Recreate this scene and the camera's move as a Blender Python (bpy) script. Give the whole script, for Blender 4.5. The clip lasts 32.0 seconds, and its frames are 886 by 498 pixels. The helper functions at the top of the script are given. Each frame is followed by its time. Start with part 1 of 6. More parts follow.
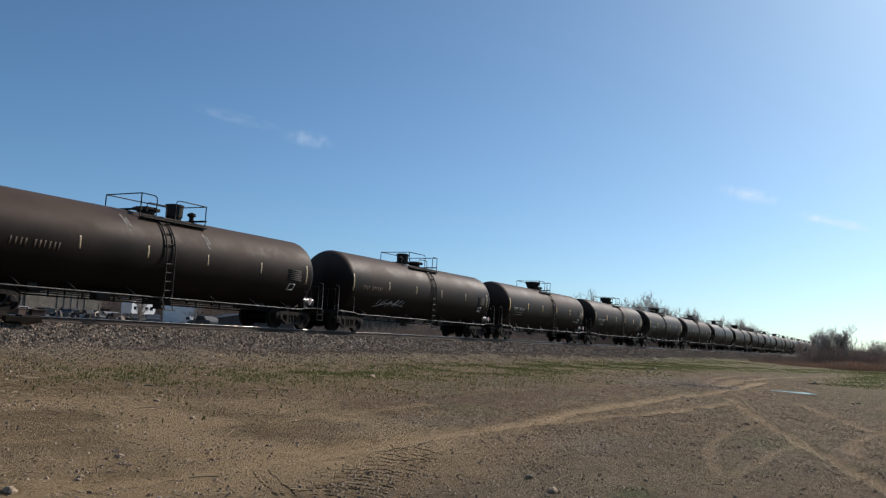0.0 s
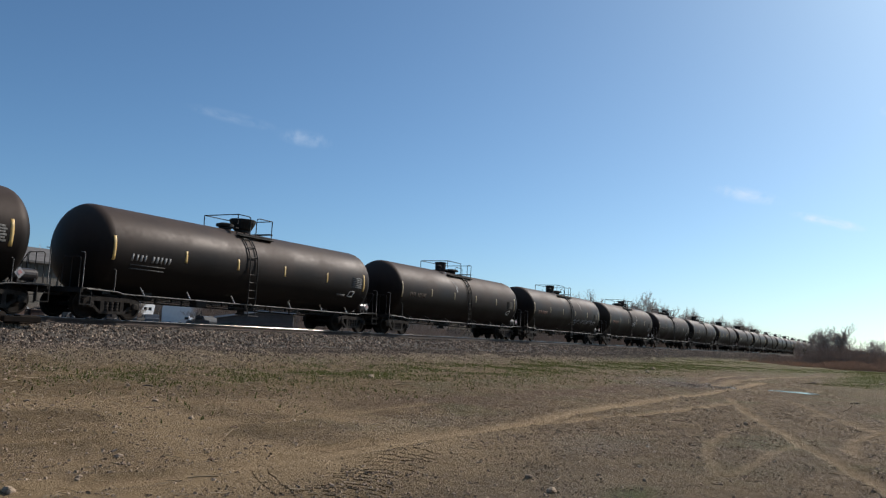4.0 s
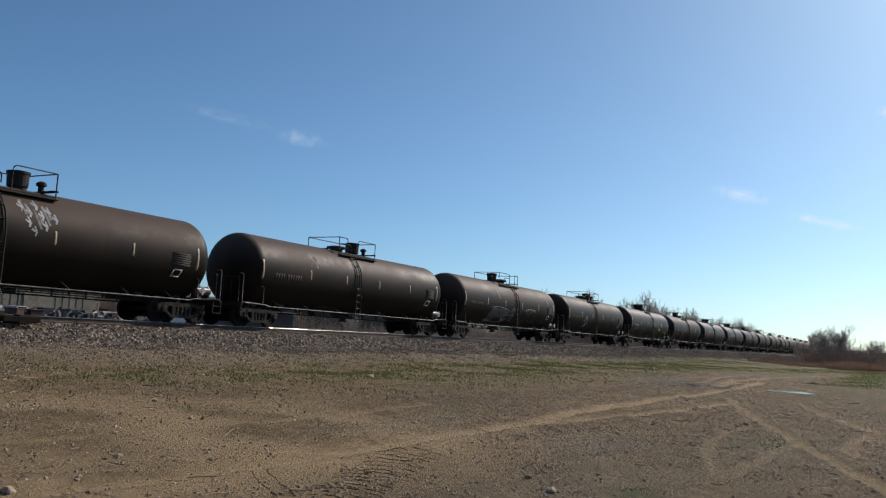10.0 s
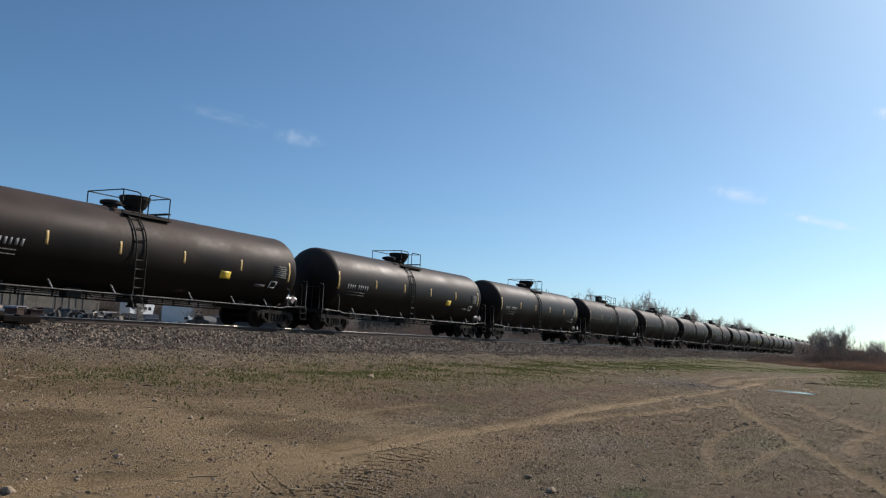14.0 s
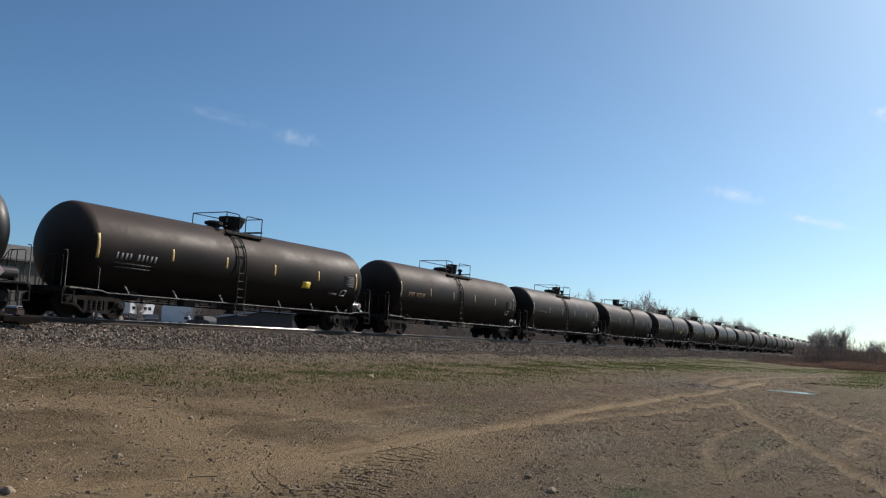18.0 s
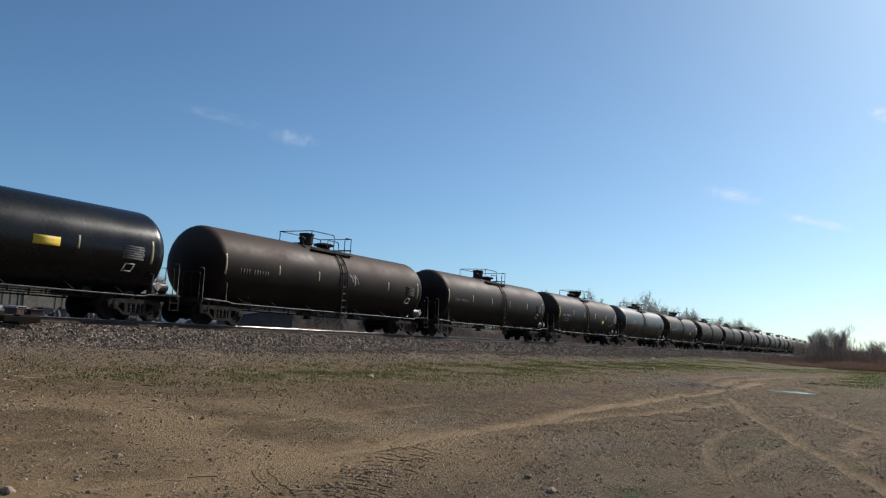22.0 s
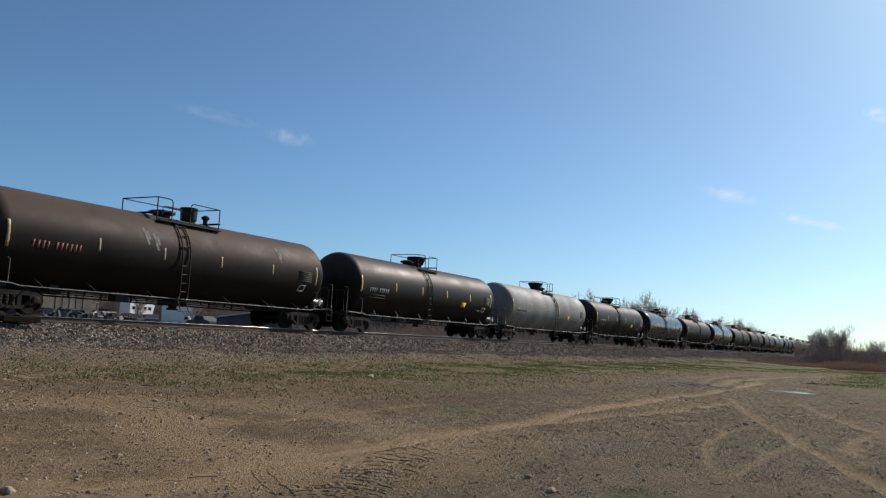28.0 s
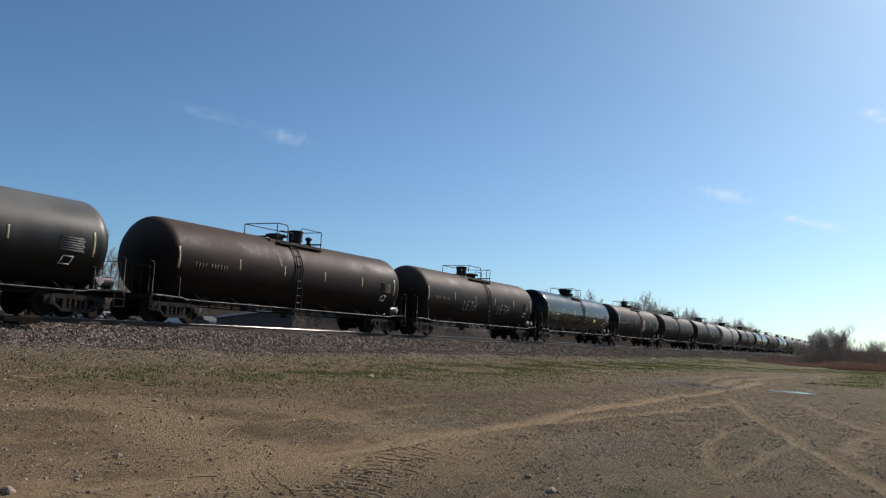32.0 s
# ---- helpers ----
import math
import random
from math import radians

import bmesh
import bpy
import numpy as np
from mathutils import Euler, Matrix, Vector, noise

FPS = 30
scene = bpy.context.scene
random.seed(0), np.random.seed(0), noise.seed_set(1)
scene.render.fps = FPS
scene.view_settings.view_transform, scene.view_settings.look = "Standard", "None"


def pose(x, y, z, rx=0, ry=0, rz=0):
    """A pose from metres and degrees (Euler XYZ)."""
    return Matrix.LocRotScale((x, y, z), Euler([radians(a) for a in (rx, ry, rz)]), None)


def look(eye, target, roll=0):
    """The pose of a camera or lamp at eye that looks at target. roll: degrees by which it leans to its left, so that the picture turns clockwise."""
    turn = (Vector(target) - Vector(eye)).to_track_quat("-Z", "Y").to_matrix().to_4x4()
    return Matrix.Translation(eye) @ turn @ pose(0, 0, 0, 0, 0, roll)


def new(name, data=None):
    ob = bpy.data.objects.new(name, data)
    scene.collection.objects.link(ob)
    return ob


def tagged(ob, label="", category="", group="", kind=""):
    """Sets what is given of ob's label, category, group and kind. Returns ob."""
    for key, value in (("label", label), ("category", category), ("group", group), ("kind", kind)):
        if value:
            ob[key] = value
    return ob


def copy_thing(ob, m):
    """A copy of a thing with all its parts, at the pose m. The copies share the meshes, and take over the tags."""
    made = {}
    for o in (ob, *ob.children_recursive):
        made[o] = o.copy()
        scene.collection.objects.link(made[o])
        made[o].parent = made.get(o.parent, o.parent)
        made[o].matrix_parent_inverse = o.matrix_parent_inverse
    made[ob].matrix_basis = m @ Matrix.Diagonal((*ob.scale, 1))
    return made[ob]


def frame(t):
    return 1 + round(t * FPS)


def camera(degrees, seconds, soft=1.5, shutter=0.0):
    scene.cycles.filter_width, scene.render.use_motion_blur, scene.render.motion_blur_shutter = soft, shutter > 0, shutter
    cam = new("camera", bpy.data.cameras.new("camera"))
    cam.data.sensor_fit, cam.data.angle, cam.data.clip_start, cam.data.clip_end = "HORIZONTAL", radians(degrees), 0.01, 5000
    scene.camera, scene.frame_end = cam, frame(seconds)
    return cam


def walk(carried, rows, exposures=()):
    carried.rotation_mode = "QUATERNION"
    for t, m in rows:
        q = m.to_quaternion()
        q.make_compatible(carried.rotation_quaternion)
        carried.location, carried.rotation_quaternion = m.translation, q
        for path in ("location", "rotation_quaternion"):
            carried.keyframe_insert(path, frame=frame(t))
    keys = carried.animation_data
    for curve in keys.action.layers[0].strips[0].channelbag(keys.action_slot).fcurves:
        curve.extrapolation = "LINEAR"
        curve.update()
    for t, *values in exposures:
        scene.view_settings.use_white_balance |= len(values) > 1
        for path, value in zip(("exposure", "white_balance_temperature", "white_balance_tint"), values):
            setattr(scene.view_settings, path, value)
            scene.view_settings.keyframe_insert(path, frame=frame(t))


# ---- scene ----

TRACK_Y = 23.838          # centre line of the track; the rail tops lie at z = 0
EYE = (0.0, 0.0, 0.026)


def heading(yaw, pitch=6.081, roll=2.999):
    """The camera's pose: yaw in degrees from +x towards +y."""
    a, b = radians(yaw), radians(pitch)
    way = Vector((math.cos(a) * math.cos(b), math.sin(a) * math.cos(b), math.sin(b)))
    return look(EYE, Vector(EYE) + 10 * way, roll)


cam = camera(57.117, 32.0, soft=1.25)
walk(cam, [(0.0, heading(29.06)), (3.0, heading(29.0)), (5.6, heading(28.974)), (32.0, heading(28.96))], [(0.0, 0.0, 6000, 10), (32.0, 0.0, 6000, 10)])

# ---- light ----
SUN = Vector((0.767, -0.25, 0.59)).normalized()
sun = new("sun", bpy.data.lights.new("sun", "SUN"))
sun.data.energy, sun.data.angle, sun.data.color = 4.4, radians(0.53), (1.0, 0.885, 0.755)
sun.matrix_world = look((0, 0, 50), Vector((0, 0, 50)) - SUN)

world = bpy.data.worlds.new("sky")
scene.world = world
world.use_nodes = True
wn = world.node_tree.nodes
sky = wn.new("ShaderNodeTexSky")
sky.sky_type, sky.sun_disc = "NISHITA", False
sky.sun_elevation = math.asin(SUN.z)
sky.sun_rotation = math.atan2(SUN.x, SUN.y)
sky.altitude, sky.air_density, sky.dust_density, sky.ozone_density = 700, 0.72, 1.7, 3.0
white = wn.new("ShaderNodeMix")
white.data_type, white.blend_type = "RGBA", "MULTIPLY"
white.inputs["Factor"].default_value, white.inputs["B"].default_value = 1.0, (0.79, 0.96, 0.945, 1)
wn["Background"].inputs["Strength"].default_value = 0.110
world.node_tree.links.new(sky.outputs[0], white.inputs["A"])
world.node_tree.links.new(white.outputs["Result"], wn["Background"].inputs["Color"])


# ---- materials ----
def material(name, base, rough=0.6, metal=0.0, vary=0.25, scale=3.0, second=None, bump=0.15, bump_scale=60.0,
             spread=0.0, coat=0.0, gloss=0.5, sheen_tint=None, streak=False, seed=0.0, paled=None):
    """A surface with two scales of variation between two colours, roughness wear, and fine relief."""
    m = bpy.data.materials.new(name)
    m.use_nodes = True
    n, link = m.node_tree.nodes, m.node_tree.links.new
    b = n["Principled BSDF"]
    co = n.new("ShaderNodeTexCoord")
    src = co.outputs["Object"]
    if streak:
        mp = n.new("ShaderNodeMapping")
        mp.inputs["Scale"].default_value = (1.0, 1.0, 0.25)
        mp.inputs["Location"].default_value = (seed, seed, seed)
        link(src, mp.inputs["Vector"])
        src = mp.outputs["Vector"]
    big, fine = n.new("ShaderNodeTexNoise"), n.new("ShaderNodeTexNoise")
    big.inputs["Scale"].default_value, big.inputs["Detail"].default_value = scale, 6
    fine.inputs["Scale"].default_value, fine.inputs["Detail"].default_value = scale * 11, 4
    link(src, big.inputs["Vector"]); link(co.outputs["Object"], fine.inputs["Vector"])
    add = n.new("ShaderNodeMath"); add.operation = "MULTIPLY_ADD"
    link(fine.outputs["Fac"], add.inputs[0]); add.inputs[1].default_value = 0.4
    link(big.outputs["Fac"], add.inputs[2])
    ramp = n.new("ShaderNodeMapRange")
    ramp.inputs["From Min"].default_value, ramp.inputs["From Max"].default_value = 0.5, 0.9
    link(add.outputs[0], ramp.inputs["Value"])
    mix = n.new("ShaderNodeMix"); mix.data_type = "RGBA"
    other = second or tuple(c * (1 - vary) for c in base)
    mix.inputs["A"].default_value, mix.inputs["B"].default_value = (*base, 1), (*other, 1)
    link(ramp.outputs["Result"], mix.inputs["Factor"])
    out = mix.outputs["Result"]
    if paled:
        # sunlit tone put into the crown's paint by height, broken into dusty streaks
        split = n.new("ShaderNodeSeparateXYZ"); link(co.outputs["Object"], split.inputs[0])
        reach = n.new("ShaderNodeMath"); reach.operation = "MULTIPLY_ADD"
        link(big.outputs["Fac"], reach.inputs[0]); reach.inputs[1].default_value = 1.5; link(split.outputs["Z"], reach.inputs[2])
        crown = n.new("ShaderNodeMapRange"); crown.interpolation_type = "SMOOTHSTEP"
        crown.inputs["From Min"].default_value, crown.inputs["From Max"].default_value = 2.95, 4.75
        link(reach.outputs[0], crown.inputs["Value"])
        lit_crown = n.new("ShaderNodeMix"); lit_crown.data_type = "RGBA"
        link(crown.outputs["Result"], lit_crown.inputs["Factor"]); link(out, lit_crown.inputs["A"])
        lit_crown.inputs["B"].default_value = (*paled, 1)
        out = lit_crown.outputs["Result"]
    if spread:
        info = n.new("ShaderNodeObjectInfo")
        rng = n.new("ShaderNodeMapRange")
        rng.inputs["To Min"].default_value, rng.inputs["To Max"].default_value = 1 - spread, 1 + spread
        link(info.outputs["Random"], rng.inputs["Value"])
        hsv = n.new("ShaderNodeHueSaturation")
        link(rng.outputs["Result"], hsv.inputs["Value"]); link(out, hsv.inputs["Color"])
        out = hsv.outputs["Color"]
    link(out, b.inputs["Base Color"])
    rr = n.new("ShaderNodeMapRange")
    rr.inputs["To Min"].default_value, rr.inputs["To Max"].default_value = rough, min(1, rough * 1.35 + 0.03)
    link(ramp.outputs["Result"], rr.inputs["Value"]); link(rr.outputs["Result"], b.inputs["Roughness"])
    b.inputs["Metallic"].default_value = metal
    b.inputs["Specular IOR Level"].default_value = gloss
    if sheen_tint:
        b.inputs["Specular Tint"].default_value = (*sheen_tint, 1)
    if coat:
        b.inputs["Coat Weight"].default_value, b.inputs["Coat Roughness"].default_value = coat, 0.12
    if bump:
        tex, bp = n.new("ShaderNodeTexNoise"), n.new("ShaderNodeBump")
        tex.inputs["Scale"].default_value, tex.inputs["Detail"].default_value = bump_scale, 5
        bp.inputs["Strength"].default_value, bp.inputs["Distance"].default_value = bump, 0.6 / bump_scale
        link(co.outputs["Object"], tex.inputs["Vector"]); link(tex.outputs["Fac"], bp.inputs["Height"])
        link(bp.outputs["Normal"], b.inputs["Normal"])
    return m


# last colour of each row: dusty crown, brightened to hold the sunlight
BROWN_TANKS = [material("weathered_black_tank_%s" % "abcde"[i], base, rough, 0, 0.3, 0.5, second, 0.004, 26, streak=True, seed=3.7 * i, gloss=0.13, sheen_tint=(1.0, 0.78, 0.66), paled=lit_dust)
               for i, (base, rough, second, lit_dust) in enumerate([
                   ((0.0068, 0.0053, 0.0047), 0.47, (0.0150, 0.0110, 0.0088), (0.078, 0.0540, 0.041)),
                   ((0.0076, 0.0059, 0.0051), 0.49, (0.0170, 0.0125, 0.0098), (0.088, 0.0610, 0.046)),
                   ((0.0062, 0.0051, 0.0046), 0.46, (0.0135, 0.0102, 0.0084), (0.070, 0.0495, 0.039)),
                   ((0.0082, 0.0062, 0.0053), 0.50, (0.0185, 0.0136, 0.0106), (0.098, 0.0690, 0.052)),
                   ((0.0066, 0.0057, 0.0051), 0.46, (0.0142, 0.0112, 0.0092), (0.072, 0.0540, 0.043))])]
BLACK_TANKS = [material("black_tank_%s" % "abc"[i], base, rough, 0, 0.3, 0.6, second, 0.004, 24, streak=True, seed=9.1 + 5 * i, gloss=0.15, sheen_tint=(1.0, 0.81, 0.71), paled=lit_dust)
               for i, (base, rough, second, lit_dust) in enumerate([
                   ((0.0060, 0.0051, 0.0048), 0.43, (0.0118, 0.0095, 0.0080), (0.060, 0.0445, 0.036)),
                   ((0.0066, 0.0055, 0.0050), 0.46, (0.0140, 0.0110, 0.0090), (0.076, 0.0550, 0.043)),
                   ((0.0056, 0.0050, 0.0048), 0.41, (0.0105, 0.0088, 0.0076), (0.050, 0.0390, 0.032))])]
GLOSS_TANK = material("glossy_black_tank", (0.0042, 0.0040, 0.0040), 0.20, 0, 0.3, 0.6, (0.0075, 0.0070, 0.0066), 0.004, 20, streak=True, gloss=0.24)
# the pale grey crown is a sheen put into the paint colour
SHEEN_TANK = material("satin_black_tank", (0.0038, 0.0037, 0.0037), 0.36, 0, 0.3, 0.6, (0.0085, 0.0080, 0.0076), 0.004, 20, streak=True, gloss=0.25, sheen_tint=(1.0, 0.93, 0.86), paled=(0.165, 0.157, 0.142))
GREY_TANK = material("grey_tank", (0.26, 0.245, 0.22), 0.55, 0, 0.3, 0.6, (0.16, 0.148, 0.13), 0.02, 24, streak=True)
STEEL = material("black_steel", (0.014, 0.0125, 0.011), 0.6, 0.0, 0.3, 4, (0.032, 0.026, 0.020), 0.2, 60, gloss=0.25)
GALV = material("grey_worn_steel", (0.13, 0.12, 0.105), 0.5, 0.0, 0.3, 5, (0.03, 0.026, 0.022), 0.15, 60)
TRUCK = material("rusty_cast_steel", (0.009, 0.007, 0.0055), 0.8, 0.0, 0.3, 5, (0.024, 0.017, 0.012), 0.25, 40, gloss=0.12)
CAST = material("dusty_cast_steel", (0.045, 0.037, 0.030), 0.8, 0.0, 0.3, 5, (0.020, 0.016, 0.013), 0.25, 40, gloss=0.2)
RESERVOIR = material("dusty_dark_paint", (0.075, 0.064, 0.058), 0.30, 0.0, 0.3, 5, (0.035, 0.026, 0.022), 0.05, 40, gloss=0.3)
LETTER = material("faded_white_lettering", (0.27, 0.265, 0.255), 0.6, 0, 0.5, 9, (0.12, 0.118, 0.11), 0.1, 60)
WHEEL = material("wheel_steel", (0.012, 0.010, 0.008), 0.7, 0.0, 0.3, 5, (0.026, 0.019, 0.014), 0.2, 50, gloss=0.12)
TREAD = material("polished_steel", (0.30, 0.265, 0.23), 0.10, 1.0, 0.2, 6, None, 0.0)
YELLOW = material("reflective_yellow", (0.62, 0.40, 0.10), 0.45, 0, 0.3, 8, (0.42, 0.29, 0.12), 0.1, 60)
PALE = material("dulled_reflective_tape", (0.36, 0.285, 0.15), 0.5, 0, 0.3, 8, (0.20, 0.155, 0.085), 0.1, 60)
PLACARD = material("yellow_placard", (0.75, 0.53, 0.03), 0.45, 0, 0.2, 6, (0.6, 0.42, 0.05), 0.05, 60)
WHITE = material("faded_white_paint", (0.46, 0.45, 0.43), 0.6, 0, 0.5, 9, (0.22, 0.21, 0.20), 0.1, 60)
BRIGHT_OCHRE = material("orange_paint", (0.27, 0.145, 0.045), 0.6, 0, 0.5, 9, (0.13, 0.07, 0.03), 0.1, 60)
OCHRE = material("faded_orange_paint", (0.085, 0.05, 0.024), 0.7, 0, 0.5, 9, (0.03, 0.02, 0.012), 0.1, 60)
REDDISH = material("faded_red_paint", (0.20, 0.085, 0.05), 0.6, 0, 0.5, 9, (0.09, 0.04, 0.028), 0.1, 60)
PANEL = material("grey_data_panel", (0.15, 0.147, 0.14), 0.7, 0, 0.6, 14, (0.05, 0.049, 0.046), 0.1, 60, gloss=0.2)
PANEL_DIM = material("dim_data_panel", (0.062, 0.056, 0.047), 0.8, 0, 0.6, 14, (0.036, 0.032, 0.027), 0.1, 60, gloss=0.15)
CHALK = material("chalk_graffiti", (0.42, 0.42, 0.43), 0.7, 0, 0.5, 7, (0.20, 0.20, 0.20), 0.1, 60)
GRAFFITI_RED = material("red_graffiti", (0.42, 0.09, 0.07), 0.6, 0, 0.5, 4, (0.55, 0.40, 0.38), 0.1, 60)
RAIL_SIDE = material("rusty_rail", (0.075, 0.048, 0.033), 0.8, 0.0, 0.3, 6, (0.05, 0.036, 0.028), 0.3, 60)
WOOD = material("creosoted_wood", (0.075, 0.060, 0.048), 0.85, 0, 0.4, 4, (0.14, 0.115, 0.095), 0.5, 30, spread=0.3)
STONE = material("crushed_stone", (0.42, 0.31, 0.20), 0.9, 0, 0.4, 2.2, (0.28, 0.20, 0.13), 0.5, 40)
BALLAST = material("ballast_bed", (0.118, 0.094, 0.068), 0.95, 0, 0.4, 7, (0.045, 0.037, 0.030), 1.0, 22)
BARK = material("grey_brown_bark", (0.19, 0.155, 0.125), 0.95, 0, 0.4, 3, (0.11, 0.09, 0.075), 0.4, 20, spread=0.25)
CONCRETE = material("grey_concrete", (0.30, 0.29, 0.28), 0.9, 0, 0.3, 0.8, (0.22, 0.21, 0.2), 0.3, 12)
SIDING = material("grey_metal_siding", (0.175, 0.152, 0.122), 0.8, 0, 0.3, 0.5, (0.11, 0.096, 0.076), 0.1, 8)
ROOF = material("pale_metal_roof", (0.5, 0.5, 0.5), 0.5, 0, 0.2, 0.5, None, 0.1, 8)
DULL_WHITE = material("dull_white_vehicle_paint", (0.72, 0.71, 0.69), 0.4, 0, 0.15, 2, None, 0.0)
VAN_WHITE = material("white_vehicle_paint", (0.85, 0.84, 0.82), 0.3, 0, 0.08, 2, None, 0.0)
CAR_GREY = material("dark_grey_vehicle_paint", (0.055, 0.054, 0.052), 0.45, 0, 0.1, 2, None, 0.0)
CAR_BLUE = material("slate_blue_vehicle_paint", (0.085, 0.09, 0.10), 0.45, 0, 0.1, 2, None, 0.0)
CAR_SILVER = material("silver_vehicle_paint", (0.34, 0.33, 0.32), 0.45, 0.0, 0.1, 2, None, 0.0)
RUSTED = material("rusted_iron", (0.09, 0.052, 0.037), 0.85, 0, 0.4, 3, (0.05, 0.03, 0.022), 0.4, 30)
TAN = material("tan_painted_metal", (0.20, 0.17, 0.13), 0.7, 0, 0.3, 1.5, (0.13, 0.11, 0.085), 0.1, 20)
RUBBER = material("black_rubber", (0.02, 0.02, 0.02), 0.8, 0, 0.2, 5, None, 0.2, 60)
GLASS = material("dark_vehicle_glass", (0.02, 0.025, 0.03), 0.06, 0, 0.1, 2, None, 0.0)
DARK_ROOF = material("dull_brown_roof", (0.15, 0.135, 0.118), 0.7, 0, 0.2, 0.5, (0.10, 0.09, 0.08), 0.1, 8)
PUDDLE = material("still_water", (0.05, 0.043, 0.035), 0.06, 0, 0.1, 1, None, 0.0, gloss=0.9, sheen_tint=(1.0, 0.95, 0.92))


def ground_material():
    """Bare earth with gravel, sandy wheel tracks, damp bands and thin grass by the sheet's own attributes; sandy and
    damp also hold painted brightness and shade.
    """
    m = bpy.data.materials.new("bare_earth")
    m.use_nodes = True
    n, link = m.node_tree.nodes, m.node_tree.links.new
    b = n["Principled BSDF"]
    co = n.new("ShaderNodeTexCoord")

    def noise_tex(scale, detail=6, rough=0.6):
        t = n.new("ShaderNodeTexNoise")
        t.inputs["Scale"].default_value, t.inputs["Detail"].default_value = scale, detail
        t.inputs["Roughness"].default_value = rough
        link(co.outputs["Object"], t.inputs["Vector"])
        return t.outputs["Fac"]

    def step(v, lo, hi):
        r = n.new("ShaderNodeMapRange")
        r.inputs["From Min"].default_value, r.inputs["From Max"].default_value = lo, hi
        link(v, r.inputs["Value"])
        return r.outputs["Result"]

    def mixed(f, a, c):
        x = n.new("ShaderNodeMix"); x.data_type = "RGBA"
        link(f, x.inputs["Factor"])
        for s, v in (("A", a), ("B", c)):
            if isinstance(v, tuple):
                x.inputs[s].default_value = (*v, 1)
            else:
                link(v, x.inputs[s])
        return x.outputs["Result"]

    def times(a, c):
        x = n.new("ShaderNodeMath"); x.operation = "MULTIPLY"; x.use_clamp = True
        link(a, x.inputs[0])
        if isinstance(c, float):
            x.inputs[1].default_value = c
        else:
            link(c, x.inputs[1])
        return x.outputs[0]

    def attribute(name):
        x = n.new("ShaderNodeAttribute"); x.attribute_name = name
        return x.outputs["Fac"]

    patch, mid, fine, grit = noise_tex(0.35), noise_tex(2.3), noise_tex(26, 6, 0.75), noise_tex(95, 4, 0.75)
    col = mixed(step(patch, 0.35, 0.65), (0.152, 0.100, 0.046), (0.226, 0.152, 0.072))
    col = mixed(step(mid, 0.42, 0.62), col, (0.126, 0.083, 0.037))
    col = mixed(times(attribute("damp"), step(mid, 0.20, 0.50)), col, (0.115, 0.068, 0.035))
    col = mixed(times(attribute("gravelly"), step(fine, 0.4, 0.6)), col, (0.205, 0.165, 0.115))
    col = mixed(times(attribute("grassy"), step(fine, 0.28, 0.52)), col, (0.082, 0.097, 0.026))
    col = mixed(step(grit, 0.57, 0.66), col, (0.38, 0.29, 0.185))
    col = mixed(step(grit, 0.45, 0.36), col, (0.055, 0.038, 0.025))
    col = mixed(times(attribute("sandy"), times(step(fine, 0.12, 0.42), step(mid, 0.10, 0.36))), col, (0.365, 0.254, 0.134))
    link(col, b.inputs["Base Color"])
    b.inputs["Roughness"].default_value = 0.95
    b.inputs["Specular IOR Level"].default_value = 0.2
    heights = n.new("ShaderNodeMath"); heights.operation = "MULTIPLY_ADD"
    link(grit, heights.inputs[0]); heights.inputs[1].default_value = 0.55; link(fine, heights.inputs[2])
    bp = n.new("ShaderNodeBump")
    bp.inputs["Strength"].default_value, bp.inputs["Distance"].default_value = 1.0, 0.045
    link(heights.outputs[0], bp.inputs["Height"]); link(bp.outputs["Normal"], b.inputs["Normal"])
    return m


EARTH = ground_material()


